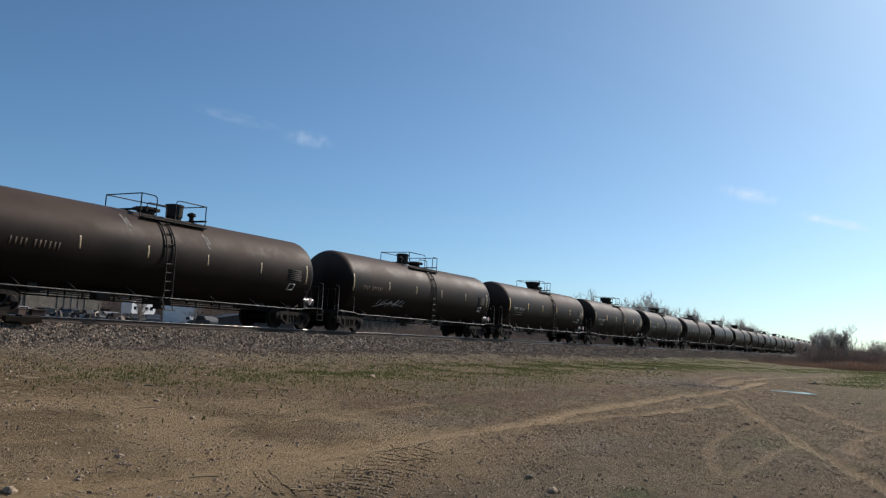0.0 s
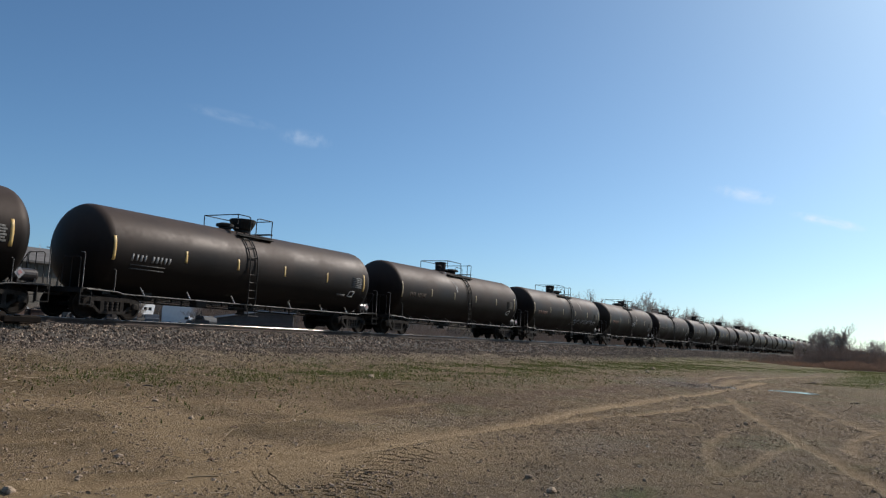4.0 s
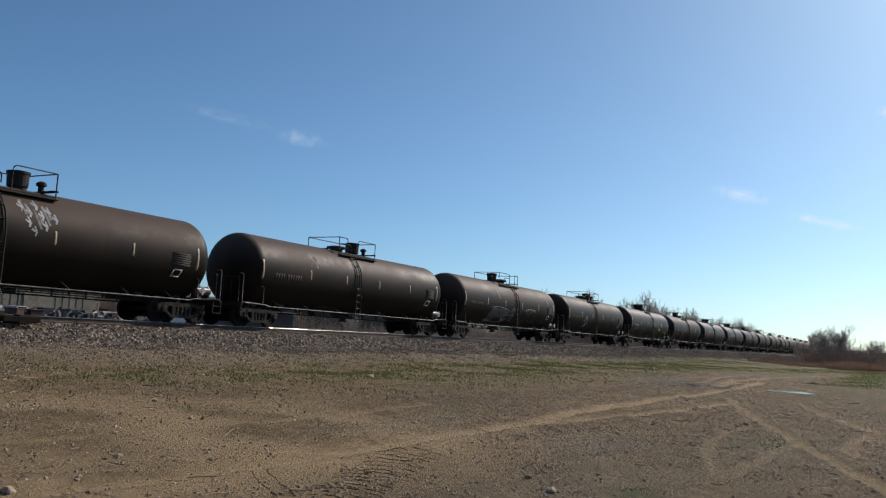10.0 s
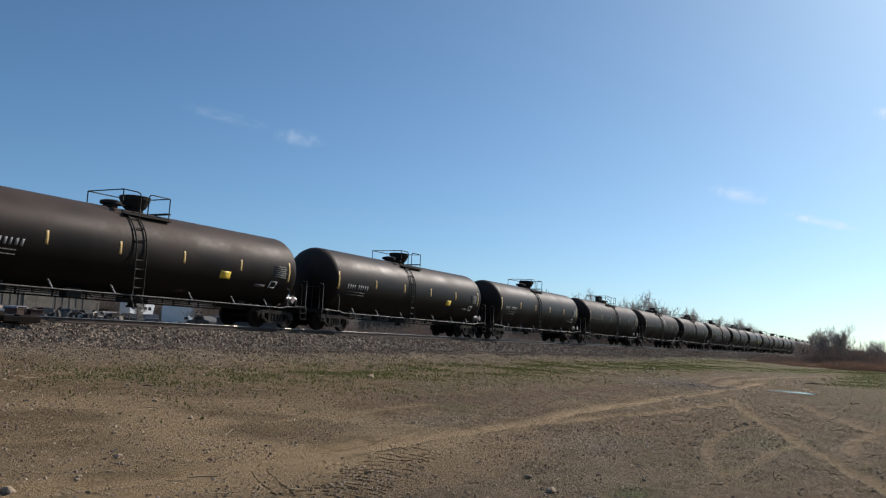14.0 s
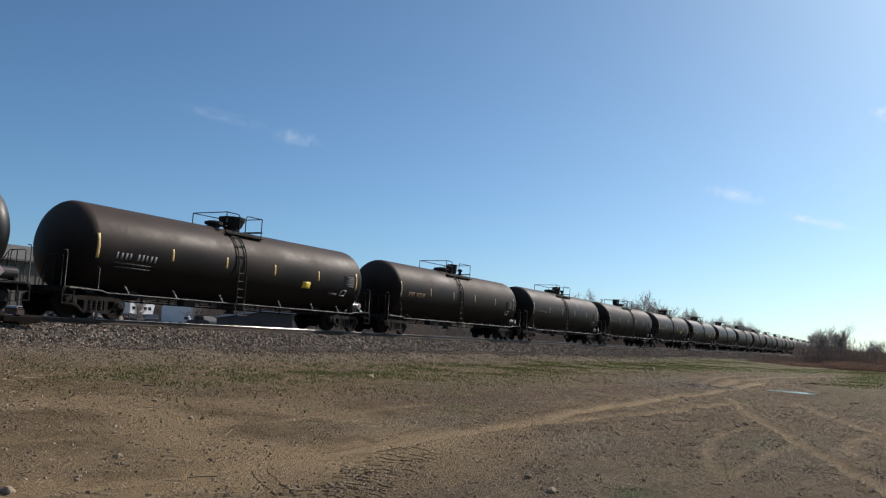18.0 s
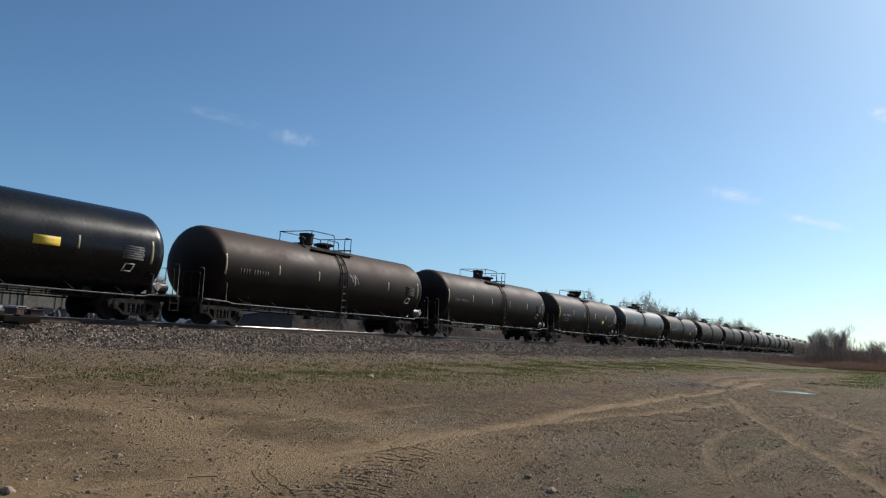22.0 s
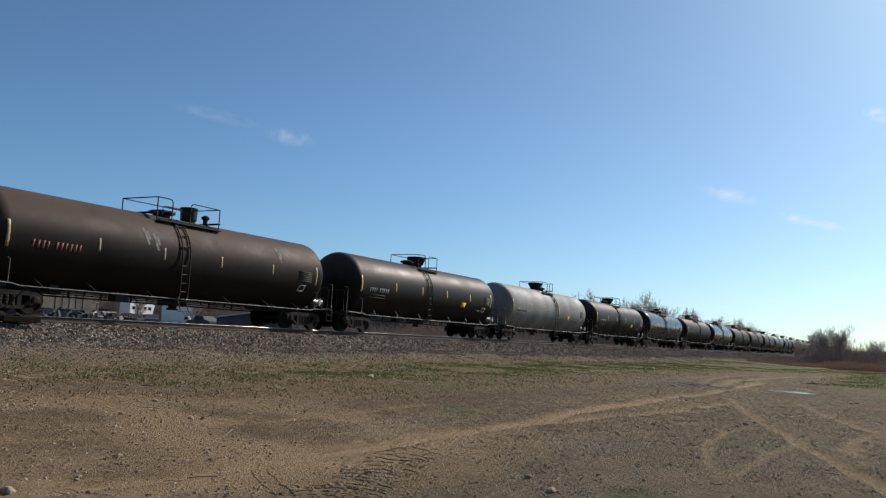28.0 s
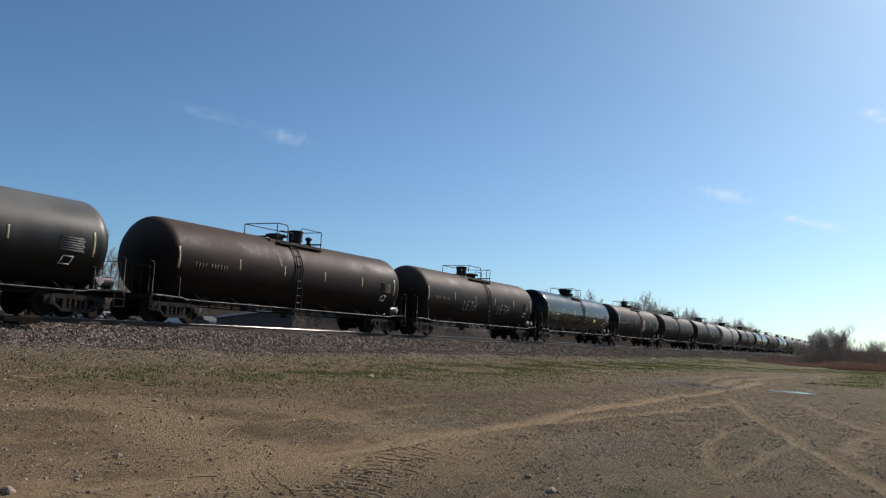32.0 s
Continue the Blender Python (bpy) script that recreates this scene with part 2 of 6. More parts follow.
def cloud_material(name, density, stretch, seed):
    """Thin wisps of ice cloud: bright where there is any, clear elsewhere."""
    m = bpy.data.materials.new(name)
    m.use_nodes = True
    n, link = m.node_tree.nodes, m.node_tree.links.new
    n.remove(n["Principled BSDF"])
    co = n.new("ShaderNodeTexCoord")
    mp = n.new("ShaderNodeMapping")
    mp.inputs["Scale"].default_value, mp.inputs["Location"].default_value = stretch, (seed, 0, 0)
    tex = n.new("ShaderNodeTexNoise")
    tex.inputs["Scale"].default_value, tex.inputs["Detail"].default_value = 2.2, 7
    link(co.outputs["Generated"], mp.inputs["Vector"]); link(mp.outputs["Vector"], tex.inputs["Vector"])
    sub = n.new("ShaderNodeVectorMath"); sub.operation = "SUBTRACT"; sub.inputs[1].default_value = (0.5, 0.5, 0.5)
    link(co.outputs["Generated"], sub.inputs[0])
    flat = n.new("ShaderNodeVectorMath"); flat.operation = "MULTIPLY"; flat.inputs[1].default_value = (1, 1, 0)
    link(sub.outputs[0], flat.inputs[0])
    ln = n.new("ShaderNodeVectorMath"); ln.operation = "LENGTH"; link(flat.outputs[0], ln.inputs[0])
    fall = n.new("ShaderNodeMapRange"); fall.interpolation_type = "SMOOTHSTEP"
    for k, v in (("From Min", 0.5), ("From Max", 0.02)):
        fall.inputs[k].default_value = v
    link(ln.outputs["Value"], fall.inputs["Value"])
    rng = n.new("ShaderNodeMapRange")
    rng.inputs["From Min"].default_value, rng.inputs["From Max"].default_value = 0.33, 0.72
    link(tex.outputs["Fac"], rng.inputs["Value"])
    mul = n.new("ShaderNodeMath"); mul.operation = "MULTIPLY"
    link(fall.outputs["Result"], mul.inputs[0]); link(rng.outputs["Result"], mul.inputs[1])
    dens = n.new("ShaderNodeMath"); dens.operation = "MULTIPLY"; dens.use_clamp = True
    link(mul.outputs[0], dens.inputs[0]); dens.inputs[1].default_value = density
    glow, clear, mix = n.new("ShaderNodeEmission"), n.new("ShaderNodeBsdfTransparent"), n.new("ShaderNodeMixShader")
    glow.inputs["Color"].default_value, glow.inputs["Strength"].default_value = (0.93, 0.97, 1, 1), 0.92
    link(dens.outputs[0], mix.inputs[0]); link(clear.outputs[0], mix.inputs[1]); link(glow.outputs[0], mix.inputs[2])
    link(mix.outputs[0], n["Material Output"].inputs["Surface"])
    return m


# ---- building tools ----
def mesh_of(bm, mat, name="mesh", smooth=False):
    me = bpy.data.meshes.new(name)
    bm.to_mesh(me)
    bm.free()
    for mt in (mat if isinstance(mat, list) else [mat]):
        me.materials.append(mt)
    if smooth:
        me.shade_smooth()
    return me


def part(name, bm, mat, parent, label="", at=None, smooth=False):
    me = bm if isinstance(bm, bpy.types.Mesh) else mesh_of(bm, mat, name, smooth)
    ob = new(name, me)
    ob.parent = parent
    if at is not None:
        ob.matrix_basis = at
    if label:
        tagged(ob, label)
    return ob


def box(bm, x0, x1, y0, y1, z0, z1, bevel=0.0):
    r = bmesh.ops.create_cube(bm, size=1.0)
    for v in r["verts"]:
        v.co = Vector(((x0 + x1) / 2 + v.co.x * (x1 - x0), (y0 + y1) / 2 + v.co.y * (y1 - y0), (z0 + z1) / 2 + v.co.z * (z1 - z0)))
    if bevel:
        ed = list({e for v in r["verts"] for e in v.link_edges})
        bmesh.ops.bevel(bm, geom=ed, offset=bevel, segments=1, affect="EDGES")
    return bm


def tube(bm, points, r, sides=6, closed=False):
    """A round bar along points."""
    pts = [Vector(p) for p in points]
    rings = []
    for i, p in enumerate(pts):
        a, c = pts[max(i - 1, 0)], pts[min(i + 1, len(pts) - 1)]
        if closed:
            a, c = pts[i - 1], pts[(i + 1) % len(pts)]
        d = (c - a).normalized()
        side = d.cross(Vector((0, 0, 1)) if abs(d.z) < 0.9 else Vector((1, 0, 0))).normalized()
        up = side.cross(d)
        rings.append([bm.verts.new(p + r * (math.cos(2 * math.pi * k / sides) * side + math.sin(2 * math.pi * k / sides) * up)) for k in range(sides)])
    pairs = list(zip(rings, rings[1:])) + ([(rings[-1], rings[0])] if closed else [])
    for q, w in pairs:
        for k in range(sides):
            bm.faces.new((q[k], q[(k + 1) % sides], w[(k + 1) % sides], w[k]))
    if not closed:
        bm.faces.new(rings[0]); bm.faces.new(rings[-1][::-1])
    return bm


def lathe(bm, profile, axis="z", centre=(0, 0, 0), sides=24):
    """A turned body from (radius, height) pairs."""
    c = Vector(centre)
    rings = []
    for r, h in profile:
        ring = []
        for k in range(sides if r > 1e-5 else 1):
            a = 2 * math.pi * k / sides
            p = {"z": (r * math.cos(a), r * math.sin(a), h), "x": (h, r * math.cos(a), r * math.sin(a)), "y": (r * math.cos(a), h, r * math.sin(a))}[axis]
            ring.append(bm.verts.new(c + Vector(p)))
        rings.append(ring)
    for q, w in zip(rings, rings[1:]):
        for k in range(sides):
            a, b_, c_, d = q[k % len(q)], q[(k + 1) % len(q)], w[(k + 1) % len(w)], w[k % len(w)]
            vs = [v for i, v in enumerate((a, b_, c_, d)) if v not in (a, b_, c_, d)[:i]]
            if len(vs) > 2:
                bm.faces.new(vs)
    for ring in (rings[0], rings[-1]):
        if len(ring) > 2:
            bm.faces.new(ring)
    bmesh.ops.recalc_face_normals(bm, faces=bm.faces)
    return bm


def sheet(vertices, faces, mat, name):
    me = bpy.data.meshes.new(name)
    me.from_pydata(vertices, [], faces)
    me.materials.append(mat)
    me.update()
    return me


def ground_height(x, y):
    t = np.clip((y - 4) / 16, 0, 1)
    h = -1.5 + 0.3 * t * t * (3 - 2 * t)
    h = h + 0.60 * np.clip((y - 38) / 22, 0, 1) * np.clip((114 - x) / 14, 0, 1)
    t = np.clip((y - 17.6) / 3.4, 0, 1)
    h = h + 0.42 * t * t * (3 - 2 * t) * np.clip((30 - y) / 4, 0, 1)
    return h + 0.03 * np.sin(0.6 * x + 0.9 * y) * np.sin(0.23 * y - 0.31 * x + 1)


def path_distance(x, y, points):
    """How far the places lie from a line through the points."""
    best = np.full(x.shape, 1e9)
    for (ax, ay), (bx, by) in zip(points, points[1:]):
        dx, dy = bx - ax, by - ay
        t = np.clip(((x - ax) * dx + (y - ay) * dy) / (dx * dx + dy * dy), 0, 1)
        best = np.minimum(best, np.hypot(x - ax - t * dx, y - ay - t * dy))
    return best


WHEEL_TRACKS = [
    ([(4.28, 6.37), (4.74, 6.28), (5.26, 6.21), (5.88, 6.16), (6.67, 6.18), (7.49, 6.09), (8.52, 6.04), (9.7, 5.95), (11.41, 5.98), (13.05, 5.92), (14.99, 5.97), (17.18, 6.02), (20.65, 6.09), (23.03, 5.9), (26.58, 5.74), (29.37, 5.59), (34.66, 5.43), (40.71, 5.71), (44.03, 5.66)], 0.23, 0.9),
    ([(12.86, 5.84), (14.09, 5.77), (15.38, 5.59), (17.17, 5.21), (18.82, 4.82), (20.95, 4.69), (25.3, 4.15)], 0.17, 0.75),
    ([(6.92, 7.01), (7.73, 6.73), (8.41, 6.31), (9.48, 6.27)], 0.1, 0.6),
    ([(5.96, 8.98), (6.6, 8.86), (7.28, 8.69), (8.45, 8.61), (10.37, 8.49), (12.92, 8.58), (15.11, 8.49)], 0.16, 0.42),
    ([(28.15, 4.62), (22.35, 3.26), (19.07, 2.43), (16.65, 1.63), (14.83, 1.2), (14.07, 0.9), (12.82, 0.53), (11.27, 0.06), (10.05, -0.32)], 0.13, 0.5),
    ([(15.55, 1.25), (14.82, 1.45), (13.85, 1.6), (12.15, 1.69), (11.17, 1.76), (10.86, 1.84), (11.33, 2.03), (12.27, 2.28), (13.19, 2.47), (14.52, 2.64), (16.42, 2.7), (17.98, 2.51)], 0.10, 0.33),
    ([(14.16, 0.43), (15.25, 0.6), (17.05, 0.61), (18.76, 0.37), (20.42, -0.24)], 0.12, 0.42),
    ([(28.98, 2.84), (24.12, 1.67), (21.04, 0.87), (19.36, 0.1)], 0.16, 0.42),
    ([(36.64, 7.21), (46.5, 8.26), (54.84, 8.03), (58.08, 6.74), (61.46, 4.62)], 0.2, 0.4),
    ([(43.82, 5.74), (42.36, 4.16), (37.22, 2.58)], 0.2, 0.5),
    ([(4.44, 6.62), (4.7, 6.53), (5.14, 6.6)], 0.1, 0.5),
    ([(36.3, 6.45), (43.4, 6.9), (56.0, 6.2), (62.9, 5.1), (80, 2)], 0.34, 0.5)]


def lumps(x, y, size, seed):
    """Smooth random lumps between -1 and 1, about size metres across."""
    r = np.random.default_rng(seed).uniform(-1, 1, (256, 256))
    u, v = x / size + 1000, y / size + 1000
    i, j = np.floor(u).astype(int), np.floor(v).astype(int)
    a, c = u - i, v - j
    a, c = a * a * (3 - 2 * a), c * c * (3 - 2 * c)
    at = lambda m, n: r[(i + m) % 256, (j + n) % 256]
    return (at(0, 0) * (1 - a) + at(1, 0) * a) * (1 - c) + (at(0, 1) * (1 - a) + at(1, 1) * a) * c


def relief(x, y):
    """The lot's unevenness and its wheel ruts: height to add, and how sandy each place is."""
    rough = 0.022 * lumps(x, y, 0.9, 1) + 0.014 * lumps(x, y, 0.33, 2) + 0.010 * lumps(x, y, 0.14, 3)
    sandy, smooth, dent = np.zeros(x.shape), np.zeros(x.shape), np.zeros(x.shape)
    wave = 0.22 * lumps(x, y, 0.6, 8) + 0.25 * lumps(x, y, 1.7, 18)
    for line, half, amount in WHEEL_TRACKS:
        d = np.abs(path_distance(x, y, line) + half * wave)
        sandy = np.maximum(sandy, amount * np.clip(1.45 - d / half, 0, 1))
        smooth = np.maximum(smooth, amount * np.exp(-(d / (1.2 * half)) ** 2))
        dent = dent - 0.050 * amount * np.exp(-(d / half) ** 2) + 0.032 * amount * np.exp(-((d - 1.7 * half) / (0.5 * half)) ** 2)
    near = (x > -3) & (x < 112) & (y > -2) & (y < 21)
    return dent + np.where(near, rough * (1 - 0.75 * smooth), 0), sandy


def surface(x, y):
    x, y = np.asarray(x, float), np.asarray(y, float)
    return ground_height(x, y) + relief(x, y)[0]


def build_ground():
    def axis(*spans):
        out = []
        for a, c, s in spans:
            out += list(np.arange(a, c, s))
        return np.array(out)
    xs = axis((-4000, -400, 300), (-400, -30, 20), (-30, -2, 2), (-2, 3, 0.25), (3, 20, 0.07), (20, 45, 0.13), (45, 110, 0.5), (110, 400, 6), (400, 4600, 250))
    ys = axis((-4000, -300, 300), (-300, -20, 20), (-20, -1.5, 1), (-1.5, 9.5, 0.07), (9.5, 20.5, 0.12), (20.5, 34, 1.5), (34, 130, 6), (130, 400, 25), (400, 4600, 250))
    X, Y = np.meshgrid(xs, ys, indexing="ij")
    Z = ground_height(X, Y)
    rng = np.random.default_rng(4)
    add, sandy = relief(X, Y)
    Z = Z + add + np.where((X > 0) & (X < 60) & (Y > -2) & (Y < 21), rng.normal(0, 0.004, X.shape), 0)
    sandy = np.maximum(sandy, 0.7 * np.exp(-((X - 5.8) ** 2 / 0.5 + (Y - 7.5) ** 2 / 0.3)))
    # broad sand tone on the left partly paints in the better-lit ground
    sandy = np.maximum(sandy, 0.78 * np.clip((8.2 - X) / 2.5, 0, 1) * np.clip((Y - 4.6) / 1, 0, 1) * np.clip((11 - Y) / 3, 0, 1) * np.clip(0.6 + lumps(X, Y, 0.8, 25), 0, 1))
    sandy = np.maximum(sandy, 0.78 * np.clip((16 - X) / 8, 0, 1) * np.clip((Y - 3.6) / 2, 0, 1) * np.clip((15 - Y) / 4, 0, 1) * np.clip(0.65 + lumps(X, Y, 1.3, 5), 0, 1))
    d = path_distance(X, Y, [(9, 10.4), (11.9, 10.0), (13.2, 8.95), (16.6, 9.0), (19.5, 8.65), (23.8, 8.6), (40, 7.9), (55, 7.4)]) + 0.5 * lumps(X, Y, 1.5, 6)
    damp = np.clip(1.35 - d / 1.0, 0, 1) * np.clip((X - 11) / 5, 0, 1)
    # broad darkening towards +x: backlit, shaded grains put into the soil colour
    damp = np.maximum(damp, np.clip((X - 9) / 12, 0, 0.42) * np.clip((14 - Y) / 3, 0, 1) * np.clip(0.7 + 0.6 * lumps(X, Y, 2.2, 26), 0, 1))
    for cx, cy, rx, ry in ((34.8, 3.3, 3.5, 0.8), (35, 6.9, 5, 0.9), (38, 9, 4, 1)):
        damp = np.maximum(damp, np.exp(-((X - cx) / rx) ** 2 - ((Y - cy) / ry) ** 2))
    gravelly = np.zeros(X.shape)
    for cx, cy, rx, ry, k in ((11.9, 7.1, 1.6, 0.5, 1), (12.1, 3.9, 1.4, 0.6, 1), (38.1, 9, 5, 0.7, 1), (9, 3, 3, 1.3, 0.6), (14, 1.5, 4, 1.2, 0.5)):
        gravelly = np.maximum(gravelly, k * np.exp(-((X - cx) / rx) ** 2 - ((Y - cy) / ry) ** 2))
    gravelly = np.maximum(gravelly, np.clip((Y - 17.6 + 0.9 * lumps(X, Y, 1.1, 7)) / 1.6, 0, 1))
    tufts = np.clip(0.55 + 0.9 * lumps(X, Y, 1.6, 9) + 0.7 * lumps(X, Y, 0.5, 10), 0, 1)
    strip = np.exp(-((Y - 15.6) / 2.3) ** 2) * (np.clip((X - 8) / 16, 0.12, 1) * tufts)
    d = path_distance(X, Y, [(28, 15.6), (43, 15.2), (62, 13.4), (74, 9.5), (92, 5.0), (110, 0)])
    strip = np.maximum(strip, np.exp(-(d / (1.6 + 0.018 * X)) ** 2) * np.clip((X - 26) / 20, 0, 1) * np.clip(0.45 + tufts, 0, 1))
    strip = np.maximum(strip, np.exp(-((X - 8.7) / 0.6) ** 2 - ((Y - 2.4) / 0.25) ** 2))
    strip = np.maximum(strip, 0.9 * np.exp(-((X - 66) / 22) ** 2 - ((Y - 1.4) / 2.0) ** 2))
    strip = np.maximum(strip, np.clip((X - 52) / 30, 0, 0.5) * (np.abs(Y - 3) > 2.5))
    strip = np.maximum(strip, 0.55 * np.clip(lumps(X, Y, 1.9, 28) + 0.5 * lumps(X, Y, 0.5, 29) - 0.1, 0, 1) * np.clip((X - 8) / 6, 0, 1) * (Y < 12))
    grassy = np.where(X > 130, 0.35, strip) * np.where(Y > 30, 0.3, 1)
    nx, ny = X.shape
    verts = np.stack([X.ravel(), Y.ravel(), Z.ravel()], 1)
    i, j = np.meshgrid(np.arange(nx - 1), np.arange(ny - 1), indexing="ij")
    a = (i * ny + j).ravel()
    faces = np.stack([a, a + ny, a + ny + 1, a + 1], 1)
    me = bpy.data.meshes.new("ground")
    me.vertices.add(len(verts)); me.vertices.foreach_set("co", verts.ravel())
    me.loops.add(faces.size); me.loops.foreach_set("vertex_index", faces.ravel())
    me.polygons.add(len(faces)); me.polygons.foreach_set("loop_start", np.arange(len(faces)) * 4)
    me.polygons.foreach_set("use_smooth", np.ones(len(faces), bool))
    me.update(calc_edges=True)
    for name, field in (("sandy", sandy), ("damp", damp), ("gravelly", gravelly), ("grassy", grassy)):
        me.attributes.new(name, "FLOAT", "POINT").data.foreach_set("value", field.ravel().astype(np.float32))
    me.materials.append(EARTH)
    return tagged(new("ground", me), "bare brown earth with sandy wheel tracks and gravel", "ground", kind="structure")


build_ground()


# ---- scattered stones and grass ----
def scatter_stones(places, sizes, mat, name, label, category, rng, tall=0.9):
    """Many rough little stones in one mesh, each a squashed and turned rough block."""
    n = len(places)
    base = np.array([(i, j, k) for k in (-0.6, 0.62) for j in (-0.72, 0.72) for i in (-0.72, 0.72)], float)
    base[4:, :2] *= 0.55
    base *= 0.82
    tri = np.array([(0, 2, 1), (1, 2, 3), (4, 5, 6), (5, 7, 6), (0, 1, 5), (0, 5, 4), (1, 3, 7), (1, 7, 5), (3, 2, 6), (3, 6, 7), (2, 0, 4), (2, 4, 6)])
    v = base[None] * rng.uniform(0.75, 1.2, (n, 8, 1)) + rng.normal(0, 0.13, (n, 8, 3))
    v = v * rng.uniform(0.6, 1.1, (n, 1, 3)) * np.array([1, 1, tall])
    a = rng.uniform(0, 6.28, n)
    c, s = np.cos(a)[:, None], np.sin(a)[:, None]
    v = np.stack([v[..., 0] * c - v[..., 1] * s, v[..., 0] * s + v[..., 1] * c, v[..., 2]], 2)
    v = v * sizes[:, None, None] + places[:, None, :]
    f = (tri[None] + 8 * np.arange(n)[:, None, None]).reshape(-1, 3)
    me = sheet(v.reshape(-1, 3).tolist(), f.tolist(), mat, name)
    return tagged(new(name, me), label, category, kind="stuff")


def stone_material(name, a, c, power=1.0):
    m = material(name, a, 0.9, 0, 0.3, 9, None, 0.3, 60)
    n, link = m.node_tree.nodes, m.node_tree.links.new
    geo = n.new("ShaderNodeNewGeometry")
    mix = n.new("ShaderNodeMix"); mix.data_type = "RGBA"
    mix.inputs["A"].default_value, mix.inputs["B"].default_value = (*a, 1), (*c, 1)
    few = n.new("ShaderNodeMath"); few.operation = "POWER"; few.inputs[1].default_value = power
    link(geo.outputs["Random Per Island"], few.inputs[0])
    link(few.outputs[0], mix.inputs["Factor"])
    link(mix.outputs["Result"], n["Principled BSDF"].inputs["Base Color"])
    return m


def thin_plant(name, a, c):
    """Thin blades and stems that let light through."""
    m = stone_material(name, a, c)
    n, link = m.node_tree.nodes, m.node_tree.links.new
    b = n["Principled BSDF"]
    b.inputs["Specular IOR Level"].default_value = 0.1
    tr, mix = n.new("ShaderNodeBsdfTranslucent"), n.new("ShaderNodeMixShader")
    mix.inputs[0].default_value = 0.5
    link(b.inputs["Base Color"].links[0].from_socket, tr.inputs["Color"])
    link(b.outputs[0], mix.inputs[1]); link(tr.outputs[0], mix.inputs[2])
    link(mix.outputs[0], n["Material Output"].inputs["Surface"])
    return m


TWIG = thin_plant("bare_twigs", (0.64, 0.58, 0.53), (0.44, 0.39, 0.35))
BUSH = thin_plant("dry_brush", (0.50, 0.42, 0.35), (0.30, 0.245, 0.205))
REED = thin_plant("dry_tan_reeds", (0.64, 0.48, 0.36), (0.36, 0.27, 0.20))
GRASS = thin_plant("spring_grass", (0.076, 0.093, 0.027), (0.140, 0.137, 0.048))
PEBBLES = stone_material("earthy_pebbles", (0.19, 0.130, 0.080), (0.54, 0.405, 0.28), 1.8)
BALLAST_STONES = stone_material("ballast_stones", (0.090, 0.063, 0.043), (0.58, 0.44, 0.315), 2.7)
PALE_GRAVEL = stone_material("pale_gravel", (0.28, 0.225, 0.165), (0.66, 0.56, 0.44))
CLODS = stone_material("earth_clods", (0.135, 0.090, 0.050), (0.44, 0.32, 0.20))
STRAW = thin_plant("pale_straw", (0.46, 0.37, 0.25), (0.26, 0.20, 0.13))
rng = np.random.default_rng(11)


def pebbles():
    n = 120000
    d = 4.2 * (62 / 4.2) ** rng.uniform(0, 1, n)
    a = np.radians(rng.uniform(-4, 62, n))
    x, y = d * np.cos(a), d * np.sin(a)
    crowd = np.clip(0.55 + 0.6 * lumps(x, y, 0.7, 12) + 0.5 * lumps(x, y, 2.4, 13), 0.14, 1)
    keep = (y < 20) & (x < 72) & (rng.uniform(0, 1, n) < crowd)
    for line, half, amount in WHEEL_TRACKS:
        keep &= (path_distance(x, y, line) > half * 1.1) | (rng.uniform(0, 1, n) < 0.18)
    x, y = x[keep], y[keep]
    size = np.minimum(0.0068 * np.exp(rng.exponential(0.5, len(x))), 0.040) * (0.75 + 0.014 * np.hypot(x, y))
    z = surface(x, y) + 0.3 * size
    scatter_stones(np.stack([x, y, z], 1), size, PEBBLES, "pebbles", "grey and brown pebbles strewn over bare earth", "gravel", rng, 0.55)
    n = 32000
    d = 4.5 * (26 / 4.5) ** rng.uniform(0, 1, n)
    a = np.radians(rng.uniform(-3, 50, n))
    x, y = d * np.cos(a), d * np.sin(a)
    crowd = np.clip(0.15 + 0.8 * lumps(x, y, 0.8, 14) + 0.5 * lumps(x, y, 0.3, 15), 0, 1) * np.where(y < 5.2, 1, 0.3)
    keep = rng.uniform(0, 1, n) < crowd
    for line, half, amount in WHEEL_TRACKS:
        keep &= path_distance(x, y, line) > half * 1.3
    x, y = x[keep], y[keep]
    size = rng.uniform(0.010, 0.030, len(x)) * (0.8 + 0.02 * np.hypot(x, y))
    scatter_stones(np.stack([x, y, surface(x, y) + 0.25 * size], 1), size, CLODS, "clods", "crumbled clods of brown earth", "earth", rng, 0.62)


pebbles()


def verge_debris():
    """Crushed bits of stone and clinker trodden into the strip below the ballast."""
    g = np.random.default_rng(71)
    n = 42000
    x = 6 + 70 * g.uniform(0, 1, n) ** 1.7
    y = 20.4 - np.abs(g.normal(0, 3.6, n))
    keep = (y > 9) & (g.uniform(0, 1, n) < np.clip(0.5 + 0.6 * lumps(x, y, 0.9, 73) + 0.4 * lumps(x, y, 0.35, 74), 0.06, 1))
    x, y = x[keep], y[keep]
    size = np.minimum(0.013 * np.exp(g.exponential(0.38, len(x))), 0.06) * (0.9 + 0.012 * x)
    scatter_stones(np.stack([x, y, surface(x, y) + 0.2 * size], 1), size, PEBBLES, "verge_debris", "crushed stone and clinker trodden into the verge", "gravel", g, 0.5)


verge_debris()


